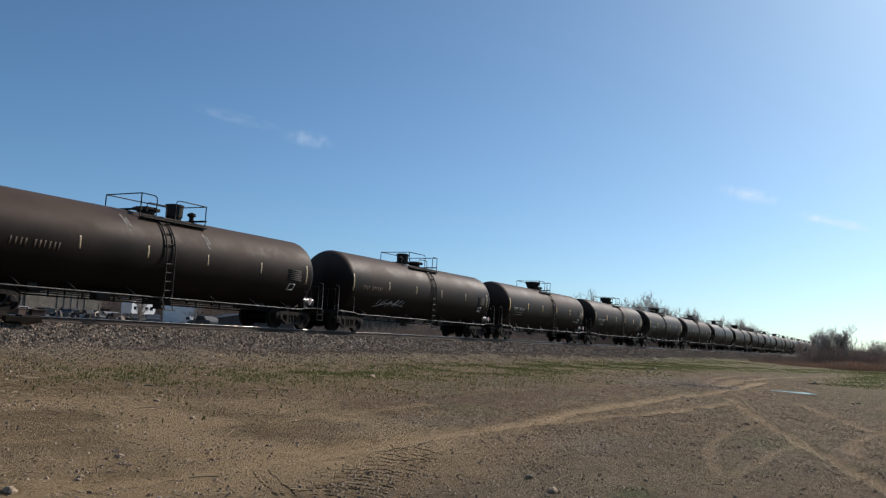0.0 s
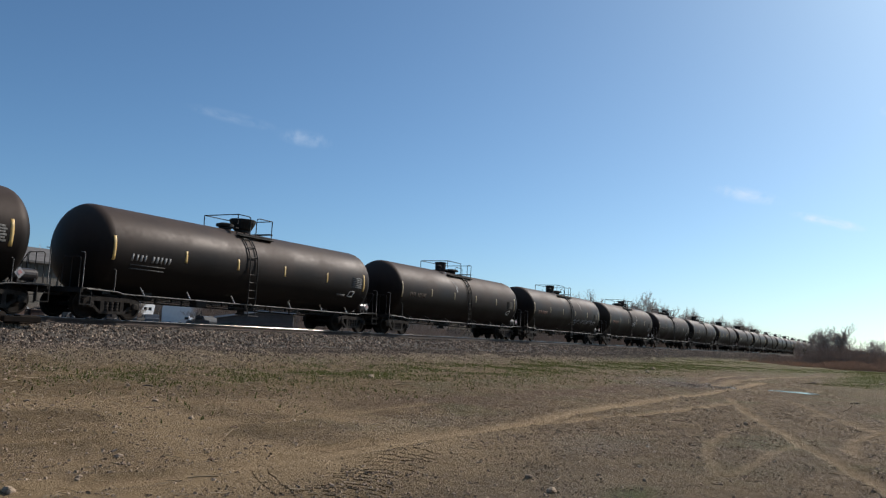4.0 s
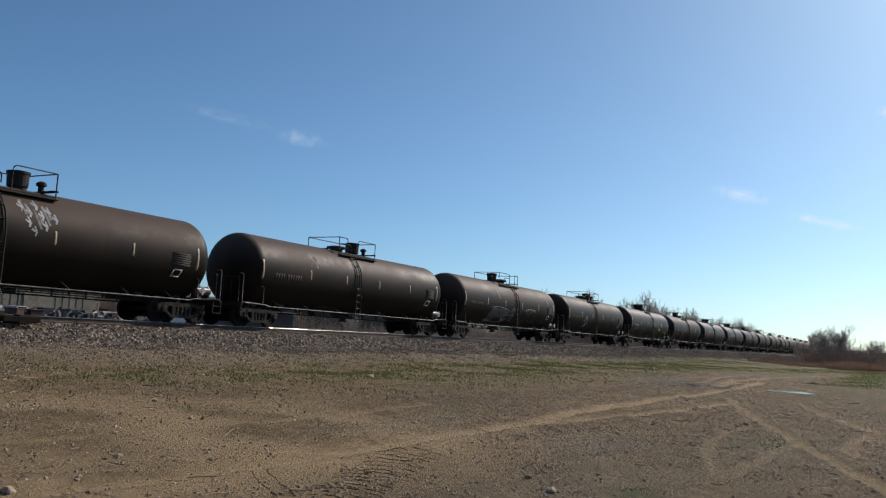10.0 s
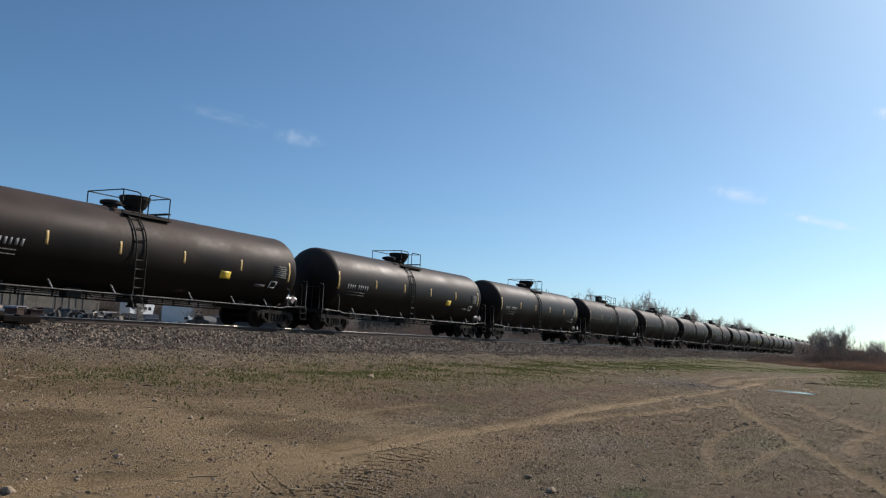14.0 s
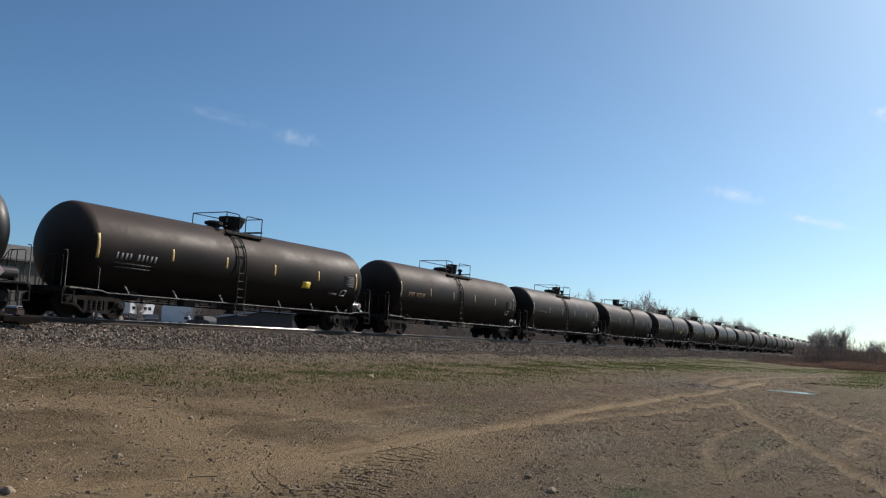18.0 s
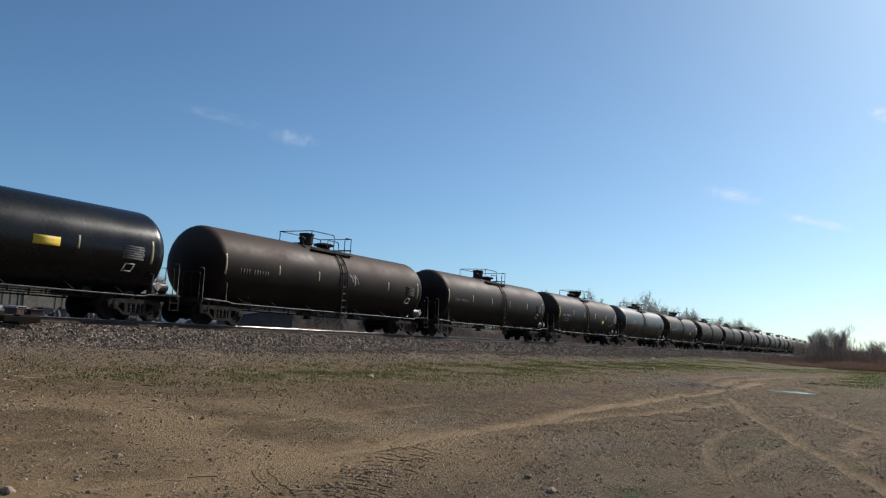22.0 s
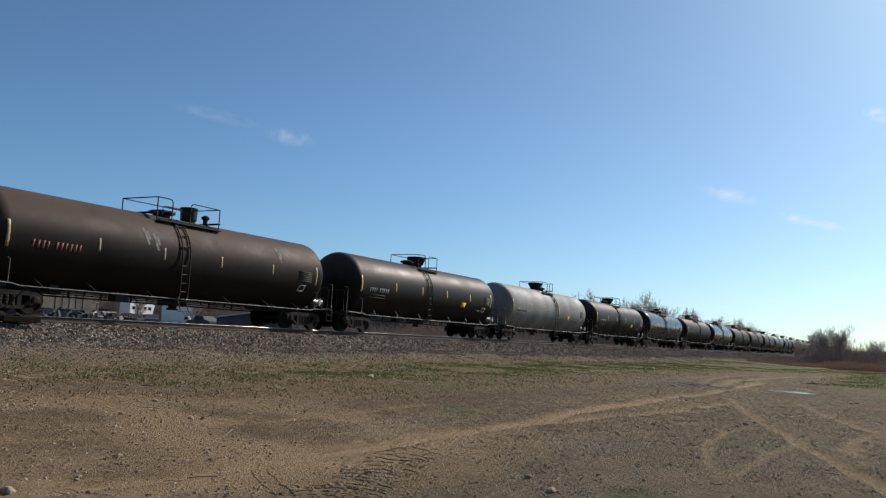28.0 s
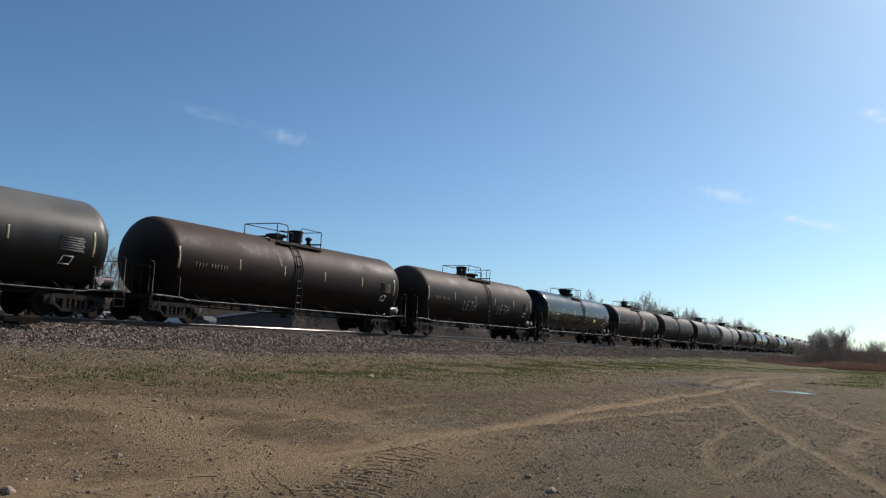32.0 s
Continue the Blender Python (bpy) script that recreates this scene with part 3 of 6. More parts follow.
def pale_gravel():
    """Pale gravel along a damp rut; its far patches put wet glints into colour."""
    g = np.random.default_rng(61)
    spots = [((34.4, 8.3), (1.5, 0.5), 300), ((35.4, 7.2), (1.1, 0.5), 300), ((35.2, 6.0), (0.7, 0.6), 240), ((12.0, 3.75), (1.0, 0.5), 150), ((13.0, 7.45), (1.1, 0.45), 120), ((37.5, 9.6), (1.6, 0.5), 70)]
    x = np.concatenate([g.normal(c[0], r[0], n) for c, r, n in spots])
    y = np.concatenate([g.normal(c[1], r[1], n) for c, r, n in spots])
    size = np.exp(g.normal(0, 0.4, len(x))) * (0.008 + 0.0006 * x)
    scatter_stones(np.stack([x, y, surface(x, y) + 0.3 * size], 1), size, PALE_GRAVEL, "pale_gravel", "pale gravel lying in a damp rut, partly painted glints", "gravel", g, 0.4)


pale_gravel()


def ballast_height(y):
    """The height of the ballast bed across the track."""
    d = abs(y - TRACK_Y)
    return -0.24 if d < 1.7 else max(-0.24 - (d - 1.7) * 0.5, -1.75)


def build_ballast():
    xs = np.concatenate([np.arange(-700, -5, 40), np.arange(-5, 75, 0.25), np.arange(75, 200, 2), np.arange(200, 1700, 40)])
    offs = np.concatenate([np.arange(-4.6, -1.5, 0.12), [-1.3, -0.6, 0, 0.6, 1.3, 1.7, 2.6, 3.4, 4.6]])
    g = np.random.default_rng(5)
    X, O = np.meshgrid(xs, offs, indexing="ij")
    Z = np.vectorize(lambda o: ballast_height(TRACK_Y + o))(O) + g.normal(0, 0.022, X.shape) * (np.abs(O) > 1.2)
    Z += (0.05 * np.sin(0.35 * X) * np.sin(0.9 * X + 2) + 0.10 * lumps(X, O, 1.2, 21) + 0.05 * lumps(X, O, 0.4, 22)) * (O < -2.6)
    nx, ny = X.shape
    i, j = np.meshgrid(np.arange(nx - 1), np.arange(ny - 1), indexing="ij")
    a = (i * ny + j).ravel()
    me = sheet(np.stack([X.ravel(), O.ravel() + TRACK_Y, Z.ravel()], 1).tolist(), np.stack([a, a + ny, a + ny + 1, a + 1], 1).tolist(), BALLAST, "ballast")
    tagged(new("ballast", me), "grey crushed stone ballast bank under the track", "ballast", kind="structure")
    n = 85000
    x = 7 + 190 * g.uniform(0, 1, n) ** 2.1
    o = np.where(g.uniform(0, 1, n) < 0.82, -1.3 - 2.7 * g.uniform(0, 1, n), -3.7 - g.exponential(0.75, n))
    y = TRACK_Y + o
    z = np.array([ballast_height(v) for v in y]) + (0.05 * np.sin(0.35 * x) * np.sin(0.9 * x + 2) + 0.10 * lumps(x, o, 1.2, 21) + 0.05 * lumps(x, o, 0.4, 22)) * (o < -2.6)
    z = np.maximum(z, ground_height(x, y))
    size = g.uniform(0.026, 0.064, n) * (1 + x / 90) * np.interp(-o, [2.6, 3.4], [1, 0.6])
    scatter_stones(np.stack([x, y, z + 0.012], 1), size, BALLAST_STONES, "ballast_stones", "loose grey ballast stones on the bank's slope", "ballast", g)


build_ballast()


def rail_bar(x0, x1, y):
    """One rail: foot, web and a worn bright head."""
    half = [(0.07, -0.18), (0.07, -0.165), (0.012, -0.14), (0.012, -0.05), (0.036, -0.038), (0.036, -0.026), (0.032, -0.014), (0.023, -0.005), (0.010, 0.0)]
    prof = [(-p, q) for p, q in half[:1]] + half + [(-p, q) for p, q in half[:0:-1]]
    bm = bmesh.new()
    ends = [[bm.verts.new((x, y + p, q)) for p, q in prof] for x in (x0, x1)]
    for k in range(len(prof)):
        fc = bm.faces.new((ends[0][k], ends[0][(k + 1) % 18], ends[1][(k + 1) % 18], ends[1][k]))
        fc.material_index = 1 if 6 <= k <= 12 else 0
        fc.smooth = 5 <= k <= 13
    bmesh.ops.recalc_face_normals(bm, faces=bm.faces)
    return mesh_of(bm, [RAIL_SIDE, TREAD], "rail")


track = tagged(new("railway_track"), "single railway track of worn steel rails on wooden ties", "railway track", kind="structure")
track.location = (0, TRACK_Y, 0)
for side in (-1, 1):
    for x0, x1 in ((-700, -20), (-20, 4), (4, 28), (28, 52), (52, 76), (76, 100), (100, 148), (148, 196), (196, 400), (400, 1700)):
        part("rail", rail_bar(x0, x1 - 0.006, side * 0.753), None, track, "steel rail with a shiny worn head")


def ties():
    bm = bmesh.new()
    box(bm, -0.115, 0.115, -1.3, 1.3, -0.36, -0.185, 0.012)
    me = mesh_of(bm, WOOD, "tie")
    plate = bmesh.new()
    for s in (-1, 1):
        box(plate, -0.09, 0.09, s * 0.753 - 0.17, s * 0.753 + 0.17, -0.186, -0.176)
    pm = mesh_of(plate, RAIL_SIDE, "tie_plate")
    for k in range(190):
        t = part("tie", me, None, track, at=pose(-2 + 0.53 * k, random.uniform(-0.05, 0.05), random.uniform(-0.012, 0.004), 0, 0, random.uniform(-0.6, 0.6)))
        if k < 130:
            part("tie_plate", pm, None, t)


ties()


# ---- the tank cars ----
R, ZC, HALF, HEAD = 1.524, 2.345, 8.14, 0.76
PITCH = 18.1004


def on_tank(x, z, out=0.0, side=-1):
    """A point of the tank's side at height z."""
    dz = max(-1, min(1, (z - ZC) / R))
    a = math.asin(dz)
    return Vector((x, side * (R + out) * math.cos(a), ZC + (R + out) * math.sin(a)))


def tank_mesh():
    bm = bmesh.new()
    prof = []
    for k in range(13):
        a = math.pi / 2 * k / 12
        prof.append((R * math.sin(a), -HALF + HEAD * (1 - math.cos(a))))
    body = HALF - HEAD
    # low weld beads between the shell's rings
    for x in (-body + 0.10, -4.4, -1.55, 1.35, 4.35, body - 0.10):
        prof += [(R, x - 0.06), (R, x - 0.05), (R, x - 0.02), (R + 0.0005, x - 0.008), (R + 0.0005, x + 0.008), (R, x + 0.02), (R, x + 0.05), (R, x + 0.06)]
    prof += [(r, -h) for r, h in prof[:13][::-1]]
    lathe(bm, prof, "x", (0, 0, ZC), 64)
    return mesh_of(bm, BROWN_TANKS[0], "tank", True)


def curved_patch(x0, x1, z0, z1, mat, out=0.005, rows=4, lean=0.0):
    """A thin plate that hugs the near side of the tank."""
    bm = bmesh.new()
    grid = []
    for k in range(rows + 1):
        z = z0 + (z1 - z0) * k / rows
        sh = lean * (z - z0)
        grid.append([[bm.verts.new(on_tank(x + sh, z, o)) for o in (0.002, out)] for x in (x0, x1)])
    for a, c in zip(grid, grid[1:]):
        bm.faces.new((a[0][1], a[1][1], c[1][1], c[0][1]))
        bm.faces.new((a[0][0], a[0][1], c[0][1], c[0][0]))
        bm.faces.new((a[1][1], a[1][0], c[1][0], c[1][1]))
    bm.faces.new((grid[0][0][0], grid[0][1][0], grid[0][1][1], grid[0][0][1]))
    bm.faces.new((grid[-1][0][1], grid[-1][1][1], grid[-1][1][0], grid[-1][0][0]))
    bmesh.ops.recalc_face_normals(bm, faces=bm.faces)
    return mesh_of(bm, mat, "plate", True)


def merged(meshes, mat, name):
    bm = bmesh.new()
    for me in meshes:
        bm.from_mesh(me)
    return mesh_of(bm, mat, name, True)


def glyph_bars(x0, x1, z0, h, count, gap_after, mat):
    """A row of plain upright bars, as wide and high as the letters that cannot be shown."""
    step_x = (x1 - x0) / (count + 0.8)
    out, x = [], x0
    for k in range(count):
        w = step_x * (0.52 if k % 3 else 0.42)
        out.append(curved_patch(x, x + w, z0, z0 + h, mat, 0.006, 2, 0.16))
        x += step_x * (1.8 if k == gap_after else 1.0)
    return merged(out, mat, "marking")


def sideframe_mesh():
    """A cast truck side: sloping arms, spring window, journal boxes."""
    bm = bmesh.new()
    outline = [(-1.12, 0.36), (-1.12, 0.60), (-0.98, 0.68), (-0.55, 0.72), (0.55, 0.72), (0.98, 0.68), (1.12, 0.60), (1.12, 0.36), (0.80, 0.40), (0.48, 0.17), (-0.48, 0.17), (-0.80, 0.40)]
    holes = [[(-0.72, 0.44), (-0.46, 0.25), (-0.46, 0.58), (-0.72, 0.58)], [(0.46, 0.25), (0.72, 0.44), (0.72, 0.58), (0.46, 0.58)], [(-0.32, 0.27), (0.32, 0.27), (0.32, 0.58), (-0.32, 0.58)]]
    edges = []
    for loop in [outline] + holes:
        vs = [bm.verts.new((x, 0, z)) for x, z in loop]
        edges += [bm.edges.new((vs[k], vs[(k + 1) % len(vs)])) for k in range(len(vs))]
    bmesh.ops.triangle_fill(bm, edges=edges, use_beauty=True)
    r = bmesh.ops.extrude_face_region(bm, geom=list(bm.faces))
    for v in r["geom"]:
        if isinstance(v, bmesh.types.BMVert):
            v.co.y += 0.13
    bmesh.ops.recalc_face_normals(bm, faces=bm.faces)
    for v in bm.verts:
        v.co.y -= 0.065
    for x in (-0.889, 0.889):
        lathe(bm, [(0.0, -0.15), (0.08, -0.15), (0.115, -0.13), (0.115, 0.03), (0, 0.03)], "y", (x, 0, 0.457), 14)
    for x in (-0.2, 0, 0.2):
        lathe(bm, [(0.075, 0.0), (0.085, 0.05), (0.07, 0.1), (0.085, 0.15), (0.07, 0.2), (0.085, 0.25), (0.075, 0.3)], "z", (x, 0, 0.27), 10)
    return mesh_of(bm, CAST, "sideframe")


def wheelset_mesh():
    bm = bmesh.new()
    lathe(bm, [(0, -0.98), (0.07, -0.98), (0.075, -0.7), (0.085, 0), (0.075, 0.7), (0.07, 0.98), (0, 0.98)], "y", sides=10)
    for s in (-1, 1):
        prof = [(0.08, 0.68), (0.16, 0.675), (0.22, 0.70), (0.36, 0.715), (0.39, 0.69), (0.457 + 0.027, 0.69), (0.48, 0.715), (0.457, 0.73), (0.455, 0.825), (0.40, 0.83), (0.375, 0.775), (0.24, 0.755), (0.16, 0.82), (0.08, 0.83)]
        lathe(bm, [(r, s * h) for r, h in prof], "y", sides=28)
    return mesh_of(bm, WHEEL, "wheelset")


TANK = tank_mesh()
SIDEFRAME, WHEELSET = sideframe_mesh(), wheelset_mesh()
STRIPE_TALL = curved_patch(-0.06, 0.06, 1.95, 2.75, YELLOW)
STRIPE_SHORT = curved_patch(-0.055, 0.055, 2.15, 2.58, YELLOW)
PALE_TALL = curved_patch(-0.055, 0.055, 1.95, 2.75, PALE)
PALE_SHORT = curved_patch(-0.045, 0.045, 2.15, 2.58, PALE)


def bogie(car, x):
    bm = bmesh.new()
    box(bm, -0.2, 0.2, -0.95, 0.95, 0.42, 0.70, 0.03)
    lathe(bm, [(0.2, 0.7), (0.2, 0.80), (0, 0.80)], "z", sides=14)
    for s in (-1, 1):
        box(bm, 0.34 * s - 0.05, 0.34 * s + 0.05, -0.85, 0.85, 0.30, 0.42, 0.02)
        for y in (-0.74, 0.74):
            box(bm, 0.40 * s - 0.04, 0.40 * s + 0.04, y - 0.06, y + 0.06, 0.28, 0.56, 0.02)
    b = part("bogie", bm, TRUCK, car, "rusty four-wheel freight truck", pose(x, 0, 0))
    for y in (-1.0, 1.0):
        part("sideframe", SIDEFRAME, None, b, at=pose(0, y, 0, 0, 0, 0 if y > 0 else 0))
    for dx in (-0.889, 0.889):
        part("wheelset", WHEELSET, None, b, "dark steel wheels on an axle", at=pose(dx, 0, 0.457))
    return b


def rail_loop(points, mat, r=0.019):
    bm = bmesh.new()
    for p in points:
        tube(bm, p, r, 6)
    return mesh_of(bm, mat, "handrail", True)


def rounded(points, r=0.12, steps=3):
    """The points with their inner corners rounded."""
    pts = [Vector(p) for p in points]
    out = [pts[0]]
    for a, c, e in zip(pts, pts[1:], pts[2:]):
        u, w = (a - c), (e - c)
        k = min(r, u.length / 2, w.length / 2)
        p, q = c + u.normalized() * k, c + w.normalized() * k
        for i in range(steps + 1):
            t = i / steps
            out.append((1 - t) ** 2 * p + 2 * t * (1 - t) * c + t * t * q)
    return out + [pts[-1]]


def tank_car(kind, flip):
    """A tank car about its middle on the rails. kind 'round': dome, low hatch and valve; 'bowl': a wide funnel housing and a small hatch."""
    car = new("tank_car")
    f = -1 if flip else 1
    part("tank", TANK, None, car)
    # stub sills, couplers, end platforms
    for s in (-1, 1):
        bm = bmesh.new()
        box(bm, min(s * 4.6, s * 8.35), max(s * 4.6, s * 8.35), -0.28, 0.28, 0.70, 0.98, 0.02)
        for k in (5.2, 6.95):
            box(bm, s * k - 0.18, s * k + 0.18, -0.72, 0.72, 0.80, 1.05, 0.02)
        part("stub_sill", bm, STEEL, car)
        bm = bmesh.new()
        x0 = s * 8.35
        box(bm, min(x0, s * 8.86), max(x0, s * 8.86), -0.09, 0.09, 0.78, 0.96, 0.02)
        box(bm, min(s * 8.80, s * 9.06), max(s * 8.80, s * 9.06), -0.17, 0.13, 0.74, 1.02, 0.05)
        part("coupler", bm, TRUCK, car, "rusty knuckle coupler")
        bm = bmesh.new()
        box(bm, min(s * 7.75, s * 8.48), max(s * 7.75, s * 8.48), -1.45, 1.45, 0.90, 0.97, 0.01)
        box(bm, s * 8.45 - 0.03, s * 8.45 + 0.03, -1.45, 1.45, 0.80, 0.97, 0.01)
        part("end_platform", bm, STEEL, car)
        for y in (-1.42, 1.42):
            part("grab_iron", rail_loop([rounded([(s * 8.44, y, 0.95), (s * 8.44, y, 2.08), (s * 8.44, y * 0.86, 2.1)], 0.08)], GALV, 0.016), None, car, "thin upright grab iron")
            bm = bmesh.new()
            for z in (0.42, 0.68):
                box(bm, s * 8.3 - 0.2, s * 8.3 + 0.2, y - 0.03, y + 0.03, z, z + 0.025)
            for dx in (-0.2, 0.2):
                box(bm, s * 8.3 + dx - 0.012, s * 8.3 + dx + 0.012, y - 0.03, y + 0.03, 0.42, 0.93)
            part("step", bm, STEEL, car)
        part("end_rail", rail_loop([rounded([(s * 8.42, -1.2, 0.95), (s * 8.42, -1.2, 1.95), (s * 8.42, -0.35, 1.95), (s * 8.42, -0.35, 0.95)], 0.1),
                                    [(s * 8.42, -0.78, 0.97), (s * 8.42, -0.78, 1.95)], [(s * 8.42, -0.35, 1.9), (s * 8.2, 0.2, 1.0)]], STEEL, 0.014), None, car)
    for x in (-7.25, 7.25):
        part("hand_bar", rail_loop([[(x, -1.46, 0.9), (x, -1.46, 1.62), (x, -1.33, 1.66)]], GALV, 0.016), None, car, "thin grey hand bar")
    for y in (-1.46, 1.46):
        part("side_rail", rail_loop([rounded([(-8.3, y, 0.93), (-7.1, y, 0.90), (-6.9, y, 0.84), (6.9, y, 0.84), (7.1, y, 0.90), (8.3, y, 0.93)], 0.1)], GALV, 0.026), None, car, "long worn steel side rail")
    for x in ((-6.1, -4.2, -1.9, 1.9, 4.2, 6.1) if kind == "round" else (-6.0, -3.9, -1.6, 1.8, 4.0, 5.9)):
        up = x - 0.17 if kind == "bowl" else x
        q = on_tank(up, 1.14)
        part("rail_bracket", rail_loop([[(x, -1.46, 0.84), (up, -1.42 if kind == "bowl" else q.y, 1.12)]], WHITE if kind == "bowl" else STEEL, 0.026), None, car)
    for x in (-6.95, 6.95):
        bogie(car, x)
    # brake gear
    bm = bmesh.new()
    lathe(bm, [(0, -0.42), (0.16, -0.40), (0.19, -0.34), (0.19, 0.34), (0.16, 0.40), (0, 0.42)], "x", (8.05 * 1.0, -0.78, 1.22), 16)
    box(bm, 7.75, 7.82, -0.95, -0.6, 0.97, 1.12); box(bm, 8.3, 8.37, -0.95, -0.6, 0.97, 1.12)
    part("air_reservoir", bm, RESERVOIR, car, "black air brake reservoir", smooth=False)
    bm = bmesh.new()
    tube(bm, [(8.46, 0.62 + 0.27 * math.cos(a), 1.45 + 0.27 * math.sin(a)) for a in [2 * math.pi * k / 16 for k in range(16)]], 0.02, 6, True)
    for a in (0, 2.1, 4.2):
        tube(bm, [(8.46, 0.62, 1.45), (8.46, 0.62 + 0.27 * math.cos(a), 1.45 + 0.27 * math.sin(a))], 0.014, 5)
    part("brake_wheel", bm, STEEL, car)
    bm = bmesh.new()
    tube(bm, [(-5.9, -0.5, 0.72), (5.9, -0.5, 0.70)], 0.022, 6)
    tube(bm, [(-5.9, 0.35, 0.66), (5.9, 0.35, 0.64)], 0.03, 6)
    for k in range(9):
        x = -5.2 + 1.3 * k
        box(bm, x - 0.02, x + 0.02, -0.53, -0.47, 0.70, 0.95); box(bm, x - 0.02, x + 0.02, 0.32, 0.38, 0.62, 0.92)
    part("brake_rod", bm, STEEL, car)
    bm = bmesh.new()
    lathe(bm, [(0.34, 0.86), (0.30, 0.72), (0.16, 0.66), (0.15, 0.54), (0.21, 0.52), (0.21, 0.46), (0, 0.46)], "z", (0.35 * f, 0, 0), 16)
    box(bm, 0.35 * f - 0.6, 0.35 * f + 0.6, -0.18, 0.18, 0.62, 0.80, 0.04)
    part("outlet_valve", bm, STEEL, car)
    bm = bmesh.new()
    box(bm, -2.6 * f - 0.28, -2.6 * f + 0.28, -0.75, -0.35, 0.62, 0.95, 0.03)
    tube(bm, [(-2.6 * f, -0.55, 0.9), (-1.9 * f, -0.55, 0.78), (-1.5 * f, -0.2, 0.7)], 0.03, 6)
    part("brake_valve", bm, STEEL, car)
    # top platform and its railing
    a, c = (-1.58, 1.49) if kind == "round" else ((-1.2, 0.86) if not flip else (-0.95, 1.2))
    w = 0.92
    edge_z = ZC + math.sqrt(R * R - w * w)
    deck = ZC + R + 0.02
    bm = bmesh.new()
    for s in (-1, 1):
        box(bm, a, c, s * w - 0.16, s * w + 0.02, edge_z + 0.02, edge_z + 0.06, 0.008)
        box(bm, a, c, s * w - 0.01, s * w + 0.03, edge_z + 0.02, edge_z + 0.14)
    for x in (a, c):
        box(bm, x - 0.09, x + 0.09, -w, w, deck - 0.03, deck + 0.02, 0.008)
    part("platform", bm, STEEL, car, "narrow steel walkway round the fittings")
    top = 4.44
    o0, o1 = ((-0.88, 0.0) if not flip else (0.13, 0.98)) if kind == "round" else ((-0.45, -0.1) if not flip else (0.10, 0.55))
    loops = [rounded([(o0, -w, edge_z), (o0, -w, top), (a, -w, top)], 0.16) + [Vector((a, w, top))],
             [(a, -w, edge_z), (a, -w, top)] if kind == "round" and not flip else [(a, -w, top - 0.4), (a, -w, top)],
             [(a, w, edge_z), (a, w, top)], [(c, -w, edge_z), (c, -w, top)], [(c, w, edge_z), (c, w, top)],
             rounded([(o1, -w, edge_z), (o1, -w, top), (c, -w, top)], 0.16) + [Vector((c, w, top))],
             [(a, w, top), (c, w, top)],
             [(a, w, top - 0.42), (c, w, top - 0.42)]]
    if kind == "round":
        loops.append(rounded([(f * -1.0, -0.55, deck), (f * -1.0, -0.55, 4.22), (f * -0.1, -0.55, 4.22), (f * -0.1, -0.55, deck)], 0.14))
    part("handrail", rail_loop(loops, STEEL, 0.021), None, car, "thin black railing round the top fittings")
    if kind == "round":
        bm = bmesh.new()
        lathe(bm, [(0.30, 3.70), (0.30, 3.96), (0.47, 4.0), (0.47, 4.04), (0.40, 4.10), (0.2, 4.14), (0, 4.15)], "z", (-0.54 * f, 0, 0), 20)
        for k in range(8):
            t = 2 * math.pi * k / 8
            box(bm, -0.54 * f + 0.44 * math.cos(t) - 0.03, -0.54 * f + 0.44 * math.cos(t) + 0.03, 0.44 * math.sin(t) - 0.03, 0.44 * math.sin(t) + 0.03, 3.98, 4.10)
        part("manway_hatch", bm, STEEL, car, "low bolted manway hatch")
        bm = bmesh.new()
        lathe(bm, [(0.27, 3.70), (0.27, 3.92), (0.31, 3.95), (0.325, 4.34), (0.35, 4.35), (0.35, 4.42), (0.2, 4.45), (0, 4.45)], "z", (0.78 * f, 0, 0), 22)
        part("valve_dome", bm, STEEL, car, "cylindrical valve housing")
        bm = bmesh.new()
        lathe(bm, [(0.11, 3.70), (0.11, 3.86), (0.09, 3.88), (0.09, 4.05), (0.16, 4.08), (0.16, 4.16), (0.07, 4.22), (0, 4.22)], "z", (1.42 * f, -0.25, 0), 14)
        part("relief_valve", bm, STEEL, car)
    else:
        bm = bmesh.new()
        lathe(bm, [(0.30, 3.70), (0.32, 3.95), (0.40, 4.02), (0.53, 4.28), (0.55, 4.40), (0.52, 4.42), (0.2, 4.44), (0, 4.44)], "z", (0.07 * f, 0, 0), 22)
        part("valve_dome", bm, STEEL, car, "wide funnel-shaped valve housing")
        bm = bmesh.new()
        lathe(bm, [(0.24, 3.70), (0.24, 3.95), (0.36, 3.99), (0.36, 4.09), (0.2, 4.14), (0, 4.14)], "z", (-0.95 * f, 0, 0), 18)
        part("manway_hatch", bm, STEEL, car, "low bolted manway hatch")
    # ladder: two bars over the round of the tank, then straight down
    lx = (-0.82, -0.44) if kind == "round" and not flip else (0.12, 0.52) if kind == "round" else ((-1.0, -0.56) if not flip else (0.45, 0.9))
    rails = []
    for x in lx:
        arc = [on_tank(x, ZC + R * math.sin(t), 0.05) for t in [math.radians(v) for v in range(64, -1, -8)]]
        rails.append(arc + [Vector((x, arc[-1].y, 1.05)), Vector((x, arc[-1].y + 0.02, 0.86))])
    z = 1.1
    while z < 2.3:
        rails.append([(lx[0], -R - 0.05, z), (lx[1], -R - 0.05, z)])
        z += 0.31
    for t in (14, 30, 46):
        rails.append([on_tank(x, ZC + R * math.sin(math.radians(t)), 0.05) for x in lx])
    part("ladder", rail_loop(rails, STEEL, 0.027 if kind == "round" else 0.026), None, car, "side ladder curved over the tank")
    bm = bmesh.new()
    for x in lx:
        tube(bm, [(x - 0.02, -1.5, 0.86), (x + 0.18, -1.5, 0.42)], 0.02, 5)
